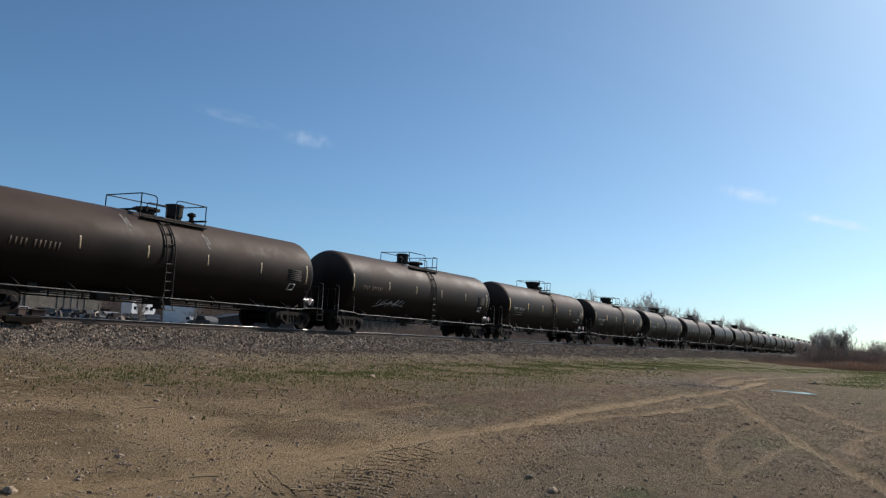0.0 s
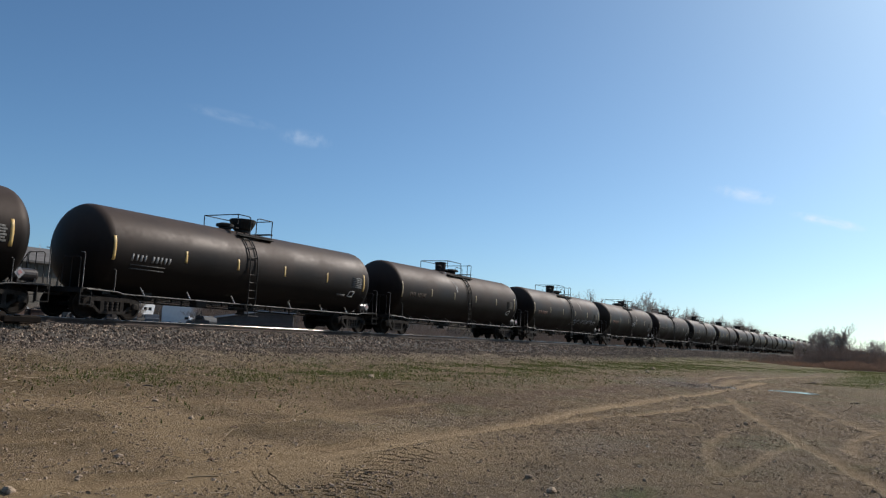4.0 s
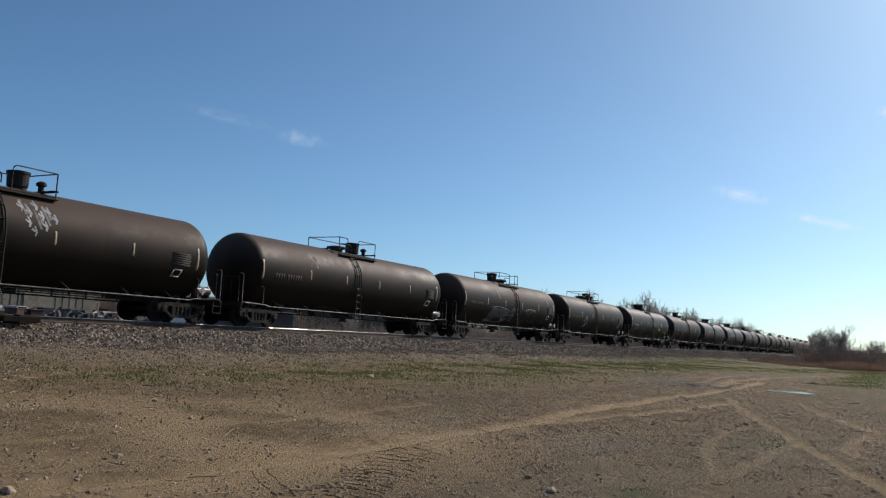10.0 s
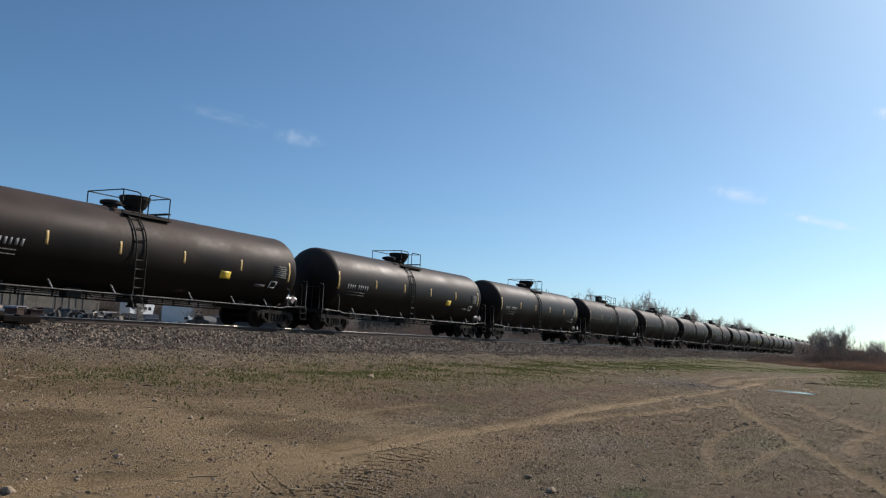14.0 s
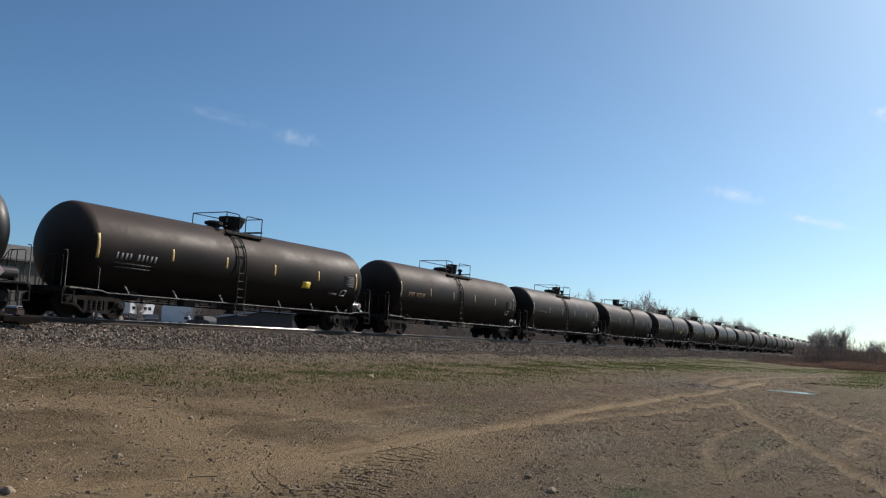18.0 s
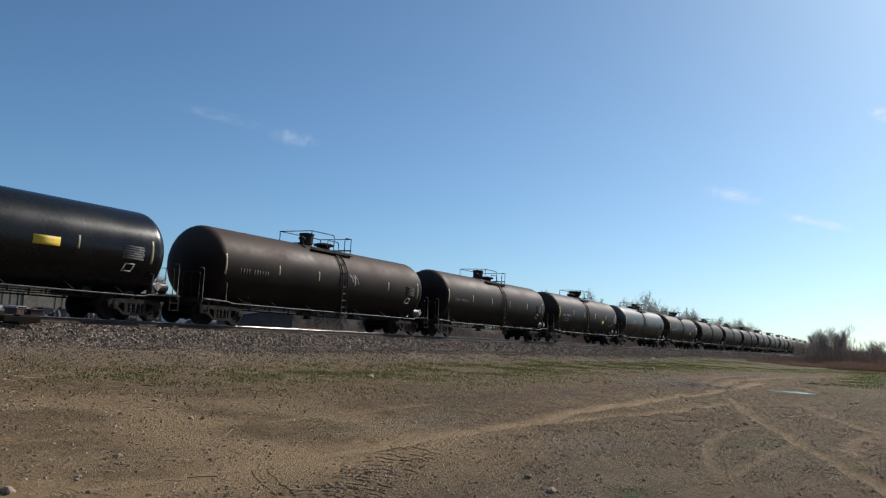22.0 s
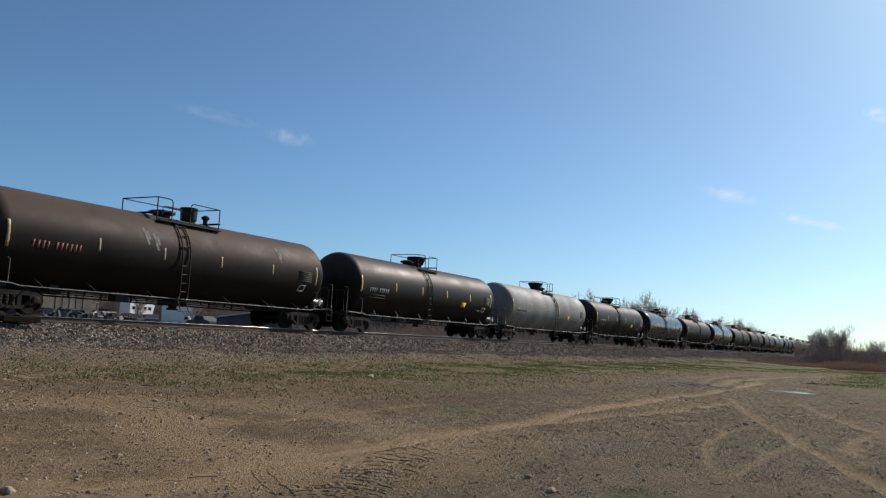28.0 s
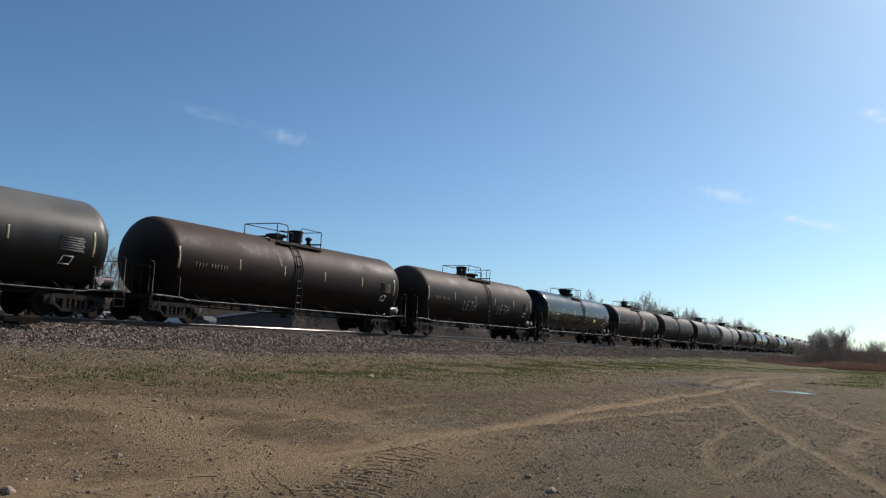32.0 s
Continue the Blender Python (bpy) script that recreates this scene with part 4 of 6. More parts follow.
    box(bm, lx[0] + 0.1, lx[1] + 0.25, -1.56, -1.44, 0.40, 0.43)
    part("ladder_step", bm, GALV, car, "worn steel step under the ladder")
    # markings on the side
    for x in (-7.42, 7.08):
        part("reflective_stripe", STRIPE_TALL if kind == "bowl" else PALE_TALL, None, car, "tall yellowed reflective stripe", pose(x, 0, 0))
    for x in (-4.3, -1.6, 1.2, 4.15):
        part("reflective_stripe", STRIPE_SHORT if kind == "bowl" else PALE_SHORT, None, car, "short yellowed reflective stripe", pose(x, 0, 0))
    if kind == "round":
        tagged(part("marking", glyph_bars(-6.66, -4.9, 2.02, 0.24, 10, 3, OCHRE), None, car, "faded orange lettering"), kind="stuff")
        tagged(part("data_panel", merged([curved_patch(5.85, 6.75 - 0.04 * (k % 2), 2.03 + 0.078 * k, 2.098 + 0.078 * k, PANEL_DIM, 0.005, 1) for k in range(6)], PANEL_DIM, "data_panel"), None, car, "faint grey rows of data"), kind="stuff")
    else:
        tagged(part("marking", glyph_bars(-6.72, -4.95, 2.0, 0.22, 9, 3, LETTER), None, car, "white lettering"), kind="stuff")
        part("small_marking", merged([curved_patch(-6.7, -5.2, 1.72 + 0.13 * k, 1.755 + 0.13 * k, PANEL, 0.005, 1) for k in range(2)], PANEL, "small_marking"), None, car)
        tagged(part("data_panel", merged([curved_patch(6.12, 6.92 - 0.05 * (k % 2), 2.06 + 0.085 * k, 2.125 + 0.085 * k, PANEL, 0.005, 1) for k in range(6)], PANEL, "data_panel"), None, car, "pale grey rows of data"), kind="stuff")
        part("small_marking", curved_patch(5.1, 5.75, 1.62, 1.72, PANEL, 0.005, 1), None, car)
    frame_bits = [curved_patch(5.95, 6.35, 1.62, 1.66, WHITE, 0.006, 1), curved_patch(6.03, 6.43, 1.86, 1.90, WHITE, 0.006, 1),
                  curved_patch(5.95, 5.99, 1.62, 1.90, WHITE, 0.006, 2, 0.3), curved_patch(6.31, 6.35, 1.62, 1.90, WHITE, 0.006, 2, 0.3)]
    part("emblem", merged(frame_bits, WHITE, "emblem"), None, car, "small white outlined emblem")
    bm = bmesh.new()
    r = bmesh.ops.create_cube(bm, size=1)
    for v in r["verts"]:
        v.co = Vector((7.45 + 0.24 * (v.co.x + v.co.z) * 0.72, -1.50 + 0.01 * v.co.y, 1.22 + 0.24 * (v.co.z - v.co.x) * 0.72))
    sign = part("hazard_sign", bm, WHITE, car, "small pale diamond sign on the rail")
    bm = bmesh.new()
    box(bm, -0.055, 0.055, -0.004, 0.004, -0.055, 0.055)
    part("red_field", bm, GRAFFITI_RED, sign, "red field of the sign", pose(7.45, -1.512, 1.235, 0, 45, 0))
    return car


# which car rides where, counted from the one that fills the view at the start: kind, turned round, paint
B, K = BROWN_TANKS, BLACK_TANKS
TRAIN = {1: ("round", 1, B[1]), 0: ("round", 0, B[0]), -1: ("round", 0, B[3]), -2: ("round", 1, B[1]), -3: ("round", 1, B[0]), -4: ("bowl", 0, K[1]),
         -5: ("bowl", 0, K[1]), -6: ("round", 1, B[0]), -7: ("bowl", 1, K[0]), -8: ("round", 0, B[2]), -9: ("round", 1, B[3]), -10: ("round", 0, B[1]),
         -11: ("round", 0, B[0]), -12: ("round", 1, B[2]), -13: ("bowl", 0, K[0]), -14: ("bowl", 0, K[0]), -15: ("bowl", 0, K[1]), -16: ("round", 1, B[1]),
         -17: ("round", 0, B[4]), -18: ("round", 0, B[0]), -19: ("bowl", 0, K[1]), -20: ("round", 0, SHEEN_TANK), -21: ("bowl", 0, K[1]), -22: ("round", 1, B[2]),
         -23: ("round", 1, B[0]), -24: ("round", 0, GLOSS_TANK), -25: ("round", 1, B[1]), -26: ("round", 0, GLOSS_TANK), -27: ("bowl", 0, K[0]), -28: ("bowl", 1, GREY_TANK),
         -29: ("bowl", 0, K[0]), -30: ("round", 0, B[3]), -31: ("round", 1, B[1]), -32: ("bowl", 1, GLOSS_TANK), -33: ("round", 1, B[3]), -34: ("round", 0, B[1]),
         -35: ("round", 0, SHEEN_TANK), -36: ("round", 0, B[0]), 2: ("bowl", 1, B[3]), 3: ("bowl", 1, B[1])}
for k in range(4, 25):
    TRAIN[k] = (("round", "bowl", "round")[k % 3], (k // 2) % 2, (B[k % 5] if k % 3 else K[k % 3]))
LABELS = {id(GLOSS_TANK): "glossy black tank car with a mirror-like sheen", id(SHEEN_TANK): "satin black tank car with an orange mark",
          id(GREY_TANK): "pale grey weathered tank car"}


def car_start(k):
    """Where the middle of car k stands at the clip's start."""
    return 29.1476 + PITCH * k - (0.5355 if k < -18 else 0.0) - HALF


def travelled(t):
    """How far the train has gone after t seconds: it gathers a little speed."""
    return 19.47696 * t + 0.0089514 * ((t - 16) ** 2 - 256)


def build_train():
    kinds = {}
    cars = {}
    for k in sorted(TRAIN, key=abs):
        kind, flip, paint = TRAIN[k]
        at = pose(car_start(k), TRACK_Y, 0)
        if (kind, flip) not in kinds:
            car = kinds[kind, flip] = tank_car(kind, flip)
            car.matrix_basis = at
        else:
            car = copy_thing(kinds[kind, flip], at)
        text = LABELS.get(id(paint)) or ("brown-black weathered railway tank car with railed dome" if kind == "round" else "black railway tank car with wide funnel dome")
        tagged(car, text, "tank car", "tank cars of the train")
        tank = [o for o in car.children if o.name.startswith("tank")][0]
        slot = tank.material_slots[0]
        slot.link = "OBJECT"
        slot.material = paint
        cars[k] = car
    return cars


CARS = build_train()


# ---- what sets single cars apart ----
def ribbons(strokes, width, mat, name):
    """Painted strokes that hug the near side of the tank: runs of (x, z)."""
    bm = bmesh.new()
    for run in strokes:
        pts = []
        for (xa, za), (xb, zb) in zip(run, run[1:]):
            n = max(1, int(math.hypot(xb - xa, zb - za) / 0.15))
            pts += [(xa + (xb - xa) * k / n, za + (zb - za) * k / n) for k in range(n)]
        pts.append(run[-1])
        last = None
        for k, (x, z) in enumerate(pts):
            a, c = pts[max(k - 1, 0)], pts[min(k + 1, len(pts) - 1)]
            dx, dz = c[0] - a[0], c[1] - a[1]
            n = math.hypot(dx, dz) or 1
            w = width * (0.75 + 0.5 * noise.noise(Vector((3 * x, 3 * z, 1))))
            pair = [bm.verts.new(on_tank(x - s * dz / n * w, z + s * dx / n * w, 0.006)) for s in (-0.5, 0.5)]
            if last:
                bm.faces.new((last[0], last[1], pair[1], pair[0]))
            last = pair
    bmesh.ops.recalc_face_normals(bm, faces=bm.faces)
    return mesh_of(bm, mat, name)


LETTERS = {"H": [[(0, 0), (0.1, 1)], [(0.7, 0), (0.8, 1)], [(0.05, 0.5), (0.75, 0.52)]], "A": [[(0, 0), (0.4, 1), (0.8, 0)], [(0.2, 0.4), (0.6, 0.4)]],
           "R": [[(0, 0), (0.1, 1), (0.7, 0.85), (0.6, 0.55), (0.1, 0.5), (0.8, 0)]], "M": [[(0, 0), (0.15, 1), (0.45, 0.45), (0.8, 1), (0.9, 0)]],
           "L": [[(0.05, 1), (0, 0), (0.6, 0.08)]], "E": [[(0.6, 0.95), (0.05, 1), (0, 0), (0.6, 0.05)], [(0, 0.5), (0.5, 0.5)]], "T": [[(0, 1), (0.8, 0.95)], [(0.4, 1), (0.35, 0)]]}


def word(text, x, z, h, w):
    """Strokes of hand-sprayed letters, twice over with a small shift."""
    out = []
    for ch in text:
        for run in LETTERS[ch]:
            out.append([(x + p * w, z + q * h) for p, q in run])
        x += w * 1.1
    return out


def scribble(x0, x1, z0, z1, count, seed, lean=0.25):
    """Quick slanting hatch strokes."""
    g = random.Random(seed)
    out = []
    for k in range(count):
        x = x0 + (x1 - x0) * (k + g.random() * 0.6) / count
        a, c = z0 + (z1 - z0) * g.uniform(0, 0.3), z1 - (z1 - z0) * g.uniform(0, 0.3)
        out.append([(x, a), (x + lean * 0.4 + g.uniform(-0.05, 0.05), (a + c) / 2), (x + lean + g.uniform(-0.1, 0.1), c)])
    return out


def ring(x, z, rx, rz, turns=1.0):
    return [[(x + rx * math.cos(a), z + rz * math.sin(a)) for a in [0.4 + 6.2832 * turns * k / 22 for k in range(23)]]]


def blotch(x, z, rx, rz, mat, seed):
    """An uneven patch of sprayed or dusty colour on the tank's side."""
    bm = bmesh.new()
    mid = bm.verts.new(on_tank(x, z, 0.0055))
    rim = []
    for k in range(28):
        a = 6.2832 * k / 28
        r = 0.75 + 0.5 * noise.noise(Vector((1.6 * math.cos(a) + seed, 1.6 * math.sin(a), seed)))
        rim.append(bm.verts.new(on_tank(x + rx * r * math.cos(a), z + rz * r * math.sin(a), 0.0055)))
    for k in range(28):
        bm.faces.new((mid, rim[k], rim[(k + 1) % 28]))
    bmesh.ops.recalc_face_normals(bm, faces=bm.faces)
    return mesh_of(bm, mat, "graffiti")


SCUFF = material("dusty_scuff", (0.23, 0.21, 0.18), 0.7, 0, 0.5, 5, (0.10, 0.085, 0.07), 0.1, 40)
PINK = material("pale_graffiti_fill", (0.36, 0.29, 0.28), 0.7, 0, 0.5, 5, (0.22, 0.16, 0.15), 0.1, 40)


def paint_on(k, strokes, width, mat, label="faded graffiti strokes"):
    part("graffiti", ribbons(strokes, width, mat, "graffiti"), None, CARS[k], label)


def personal_touches():
    outline = []
    for run in word("HARM", -0.62, 1.38, 0.84, 0.72):
        for o in (-0.10, 0.10):
            outline.append([(p + o, q + 0.03 * (1 if o > 0 else -1)) for p, q in run])
        outline.append([(run[0][0] - 0.10, run[0][1]), (run[0][0] + 0.10, run[0][1])])
        outline.append([(run[-1][0] - 0.10, run[-1][1]), (run[-1][0] + 0.10, run[-1][1])])
    paint_on(-26, outline, 0.05, CHALK, "white outlined sprayed lettering")
    paint_on(-33, word("LETH", -3.1, 1.65, 0.55, 0.42), 0.05, CHALK, "sketchy white sprayed lettering")
    paint_on(-33, word("LETH", 1.75, 1.62, 0.6, 0.42), 0.05, CHALK, "sketchy white sprayed lettering")
    hatch = [[(x, 1.2 + 0.25 * math.sin(2.1 * x)), (x + 0.16, 1.6), (x + 0.34, 2.0 + 0.12 * math.sin(5 * x))] for x in [-3.9 + 0.145 * k for k in range(19)]]
    paint_on(-9, hatch + [[(-3.7, 2.0), (-2.9, 2.12), (-2.0, 2.08), (-1.2, 2.02)], [(-3.8, 1.2), (-2.6, 1.12), (-1.3, 1.15)]], 0.038, CHALK, "slanting white sprayed hatching")
    paint_on(-9, ring(-1.2, 1.62, 0.5, 0.4) + ring(-1.35, 1.68, 0.16, 0.12) + ring(-1.0, 1.7, 0.16, 0.12) + ring(-0.2, 1.7, 0.34, 0.42) + scribble(-0.5, 0.0, 1.4, 1.95, 4, 31, 0.1)
             + [[(-1.5, 1.38), (-1.2, 1.3), (-0.9, 1.4)], [(-0.45, 1.95), (-0.2, 1.98), (0.1, 1.9)], [(-0.45, 1.65), (0.0, 1.66)]], 0.04, CHALK, "white sprayed cloud and loops")
    paint_on(-9, ring(1.55, 1.68, 0.72, 0.42) + ring(3.25, 1.72, 0.62, 0.42), 0.04, SCUFF, "two faded white sprayed rings")
    paint_on(-9, scribble(2.0, 3.6, 2.0, 2.2, 9, 9, 0.05) + [[(1.9, 2.08), (2.6, 2.2), (3.7, 2.14)]], 0.05, CHALK)
    paint_on(-2, scribble(0.5, 6.0, 1.5, 2.0, 20, 6, 0.35) + [[(0.4, 1.45), (1.2, 1.9), (1.5, 1.4), (2.2, 1.95)]], 0.045, CHALK)
    paint_on(1, scribble(-5.1, -2.6, 1.35, 1.75, 9, 12, 0.3) + [[(-5.2, 1.3), (-4, 1.55), (-2.5, 1.45)]], 0.06, CHALK)
    paint_on(-1, ring(0.0, 2.05, 0.3, 0.16) + ring(0.6, 2.15, 0.2, 0.2) + [[(-0.4, 1.9), (0.9, 2.3)]], 0.06, CHALK)
    paint_on(-8, ring(-3.2, 1.9, 0.35, 0.33) + ring(-3.2, 1.75, 0.18, 0.3) + [[(-3.6, 1.4), (-2.8, 1.5)]], 0.08, CHALK)
    part("graffiti", blotch(-2.95, 1.75, 0.3, 0.22, SCUFF, 7), None, CARS[-6], "pale smudged mark")
    paint_on(-6, [[(-3.15, 1.45), (-2.95, 1.55), (-2.7, 1.72)]], 0.06, SCUFF)
    paint_on(-23, scribble(1.0, 1.6, 2.2, 2.7, 3, 8, -0.2), 0.07, CHALK)
    paint_on(-25, ring(0.85, 2.42, 0.12, 0.1) + ring(1.05, 2.4, 0.1, 0.12) + ring(0.85, 2.12, 0.13, 0.1) + ring(1.08, 2.1, 0.1, 0.13) + [[(0.75, 2.6), (1.0, 2.5), (1.25, 2.35)], [(1.05, 2.0), (1.15, 1.9)]], 0.035, CHALK, "small looping white sprayed tag")
    paint_on(-24, scribble(1.0, 1.5, 2.3, 2.7, 3, 8, -0.2), 0.04, CHALK)
    part("graffiti", blotch(1.35, 1.85, 0.95, 0.62, GRAFFITI_RED, 2), None, CARS[-31], "red and pale sprayed picture")
    part("graffiti", blotch(1.45, 2.45, 0.45, 0.35, GRAFFITI_RED, 5), None, CARS[-31], "red sprayed patch")
    paint_on(-31, ring(1.4, 1.85, 0.45, 0.35) + ring(1.2, 2.2, 0.3, 0.2) + scribble(1.0, 1.9, 1.5, 2.2, 5, 3, 0.1), 0.13, PINK, "pale strokes over red paint")
    for k, spots in {0: [(-2.4, 3.25), (1.2, 3.05)], -1: [(1.3, 2.8)], -2: [(2.5, 3.0)], -3: [(-1.3, 2.9)], -6: [(-2.1, 3.0), (1.6, 2.9)], -11: [(0.2, 3.1), (0.6, 2.85), (0.9, 3.0)],
                     -9: [(-2.6, 2.9), (6.0, 2.9)], -17: [(2.0, 3.0)], -20: [(0.4, 3.1)], -30: [(-2.4, 2.9), (-2.0, 2.75), (4.6, 3.0)], -34: [(-1.9, 2.85)], -12: [(-4.2, 3.2)], -10: [(-3.9, 3.0)]}.items():
        for j, (x, z) in enumerate(spots):
            part("scuff", ribbons([[(x - 0.05, z + 0.3), (x + 0.02, z), (x + 0.12, z - 0.28)], [(x + 0.1, z + 0.2), (x + 0.16, z - 0.1)]], 0.12, SCUFF, "scuff"), None, CARS[k], "pale dusty scuff on the tank")
    for x, z in ((0.1, 3.2), (0.35, 3.05), (0.6, 3.3), (0.75, 3.0), (1.0, 3.15), (0.3, 2.75), (0.85, 2.7), (1.2, 2.95), (0.5, 2.5)):
        part("scuff", ribbons([[(x, z + 0.14), (x + 0.06, z), (x + 0.03, z - 0.16)], [(x - 0.1, z + 0.05), (x + 0.1, z - 0.06)]], 0.09, CHALK, "scuff"), None, CARS[-11], "chalky white scuff on the tank")
    paint_on(-12, [[(-4.67 - 0.15, 3.22 + 0.12), (-4.67, 3.22 - 0.08), (-4.67 + 0.15, 3.22 + 0.1)]], 0.13, CHALK, "bright white scrape on the tank")
    paint_on(-3, [[(-1.45, 3.2), (-1.3, 2.95), (-1.25, 2.6)], [(-1.2, 3.1), (-1.1, 2.8)]], 0.07, CHALK, "curved white scrape on the tank")
    for o in list(CARS[-24].children) + list(CARS[-26].children) + list(CARS[-35].children):
        if o.name.startswith("data_panel"):
            o.material_slots[0].link = "OBJECT"
            o.material_slots[0].material = PANEL
    for k, paint in {-1: REDDISH, -30: REDDISH, -20: BRIGHT_OCHRE, -24: BRIGHT_OCHRE, -26: BRIGHT_OCHRE, -31: BRIGHT_OCHRE, -35: BRIGHT_OCHRE, -18: BRIGHT_OCHRE, -2: REDDISH}.items():
        for o in CARS[k].children:
            if o.name.startswith("marking"):
                o.material_slots[0].link = "OBJECT"
                o.material_slots[0].material = paint
    for k in TRAIN:
        if k in (-7, -24) or (TRAIN[k][0] == "bowl" and k < -13):
            part("placard", curved_patch(*((2.58, 3.5, 2.14, 2.42) if k == -24 else (3.1, 3.65, 1.78, 2.06)), PLACARD, 0.006, 3), None, CARS[k], "bright yellow square placard")


personal_touches()


# ---- bare trees and brush ----
def branch_skeleton(rng, height, spread, limbs, depth=3):
    """Line pieces (start, end, thickness) of a leafless tree."""
    out = []

    def grow(p, d, length, r, level):
        steps = 3
        for _ in range(steps):
            d2 = Vector(d) + Vector((rng.gauss(0, 0.13), rng.gauss(0, 0.13), rng.gauss(0.04, 0.08)))
            d2.normalize()
            q = p + d2 * length / steps
            out.append((p.copy(), q.copy(), r, r * 0.8))
            p, d, r = q, d2, r * 0.8
            if level < depth:
                for _ in range(2 if level else limbs // 3 + 1):
                    a = rng.uniform(0, 6.28)
                    side = Vector((math.cos(a), math.sin(a), rng.uniform(0.1, 0.8)))
                    dd = (d * (1.0 if level else 0.7) + side * spread).normalized()
                    grow(p, dd, length * rng.uniform(0.45, 0.72), r * 0.55, level + 1)
    grow(Vector((0, 0, -0.3)), Vector((rng.gauss(0, 0.06), rng.gauss(0, 0.06), 1)).normalized(), height * 0.62, height * 0.014, 0)
    return out


def sticks(pieces, mat, name, sides=3, least=0.0):
    v, f = [], []
    for p, q, r0, r1 in pieces:
        d = (q - p).normalized()
        s = d.cross(Vector((0, 0, 1)) if abs(d.z) < 0.95 else Vector((1, 0, 0))).normalized()
        u = s.cross(d)
        b = len(v)
        for c, r in ((p, max(r0, least)), (q, max(r1, least))):
            for k in range(sides):
                a = 6.2832 * k / sides
                v.append(c + r * (math.cos(a) * s + math.sin(a) * u))
        for k in range(sides):
            f.append((b + k, b + (k + 1) % sides, b + sides + (k + 1) % sides, b + sides + k))
    return sheet(v, f, mat, name)


def bare_tree(seed, height, spread=0.75, limbs=6, twig=0.012):
    g = random.Random(seed)
    pieces = branch_skeleton(g, height, spread, limbs)
    thick = height * 0.0035
    trunk = [p for p in pieces if p[2] >= thick]
    twigs = [p for p in pieces if p[2] < thick]
    fine = []
    for p, q, r0, r1 in twigs:
        for _ in range(4):
            d = (q - p).normalized() + Vector((g.gauss(0, 0.6), g.gauss(0, 0.6), g.gauss(0.15, 0.4)))
            m = p.lerp(q, g.random())
            fine.append((m, m + d.normalized() * g.uniform(0.25, 0.6) * height / 8, twig, twig * 0.6))
    tree = new("bare_tree")
    part("trunk", sticks(trunk, BARK, "trunk", 5), None, tree)
    part("crown", sticks(twigs + fine, TWIG, "crown", 3, twig), None, tree, "leafless crown of fine grey twigs")
    return tree


def brush(seed, count, size, height, mat, name, label, category, rise=0.7):
    """A thicket of thin stems in one mesh, about its middle on the ground."""
    g = random.Random(seed)
    pieces = []
    for _ in range(count):
        a, d = g.uniform(0, 6.28), size * math.sqrt(g.random())
        hgt = height * g.uniform(0.45, 1.0) * (1 - 0.5 * (d / size) ** 2)
        p = Vector((d * math.cos(a), d * math.sin(a) * 0.6, -0.1))
        lean = Vector((g.gauss(0, 0.35), g.gauss(0, 0.35), rise * 1.6)).normalized()
        for k in range(3):
            q = p + lean * hgt / 3
            pieces.append((p, q, 0.028 / (k + 1), 0.02 / (k + 1)))
            for _ in range(2):
                w = (lean + Vector((g.gauss(0, 0.6), g.gauss(0, 0.6), g.gauss(0.2, 0.3)))).normalized()
                pieces.append((q, q + w * hgt * g.uniform(0.15, 0.4), 0.012, 0.008))
            p, lean = q, (lean + Vector((g.gauss(0, 0.2), g.gauss(0, 0.2), 0.1))).normalized()
    ob = new(name, sticks(pieces, mat, name, 3, 0.012))
    return tagged(ob, label, category, kind="stuff")


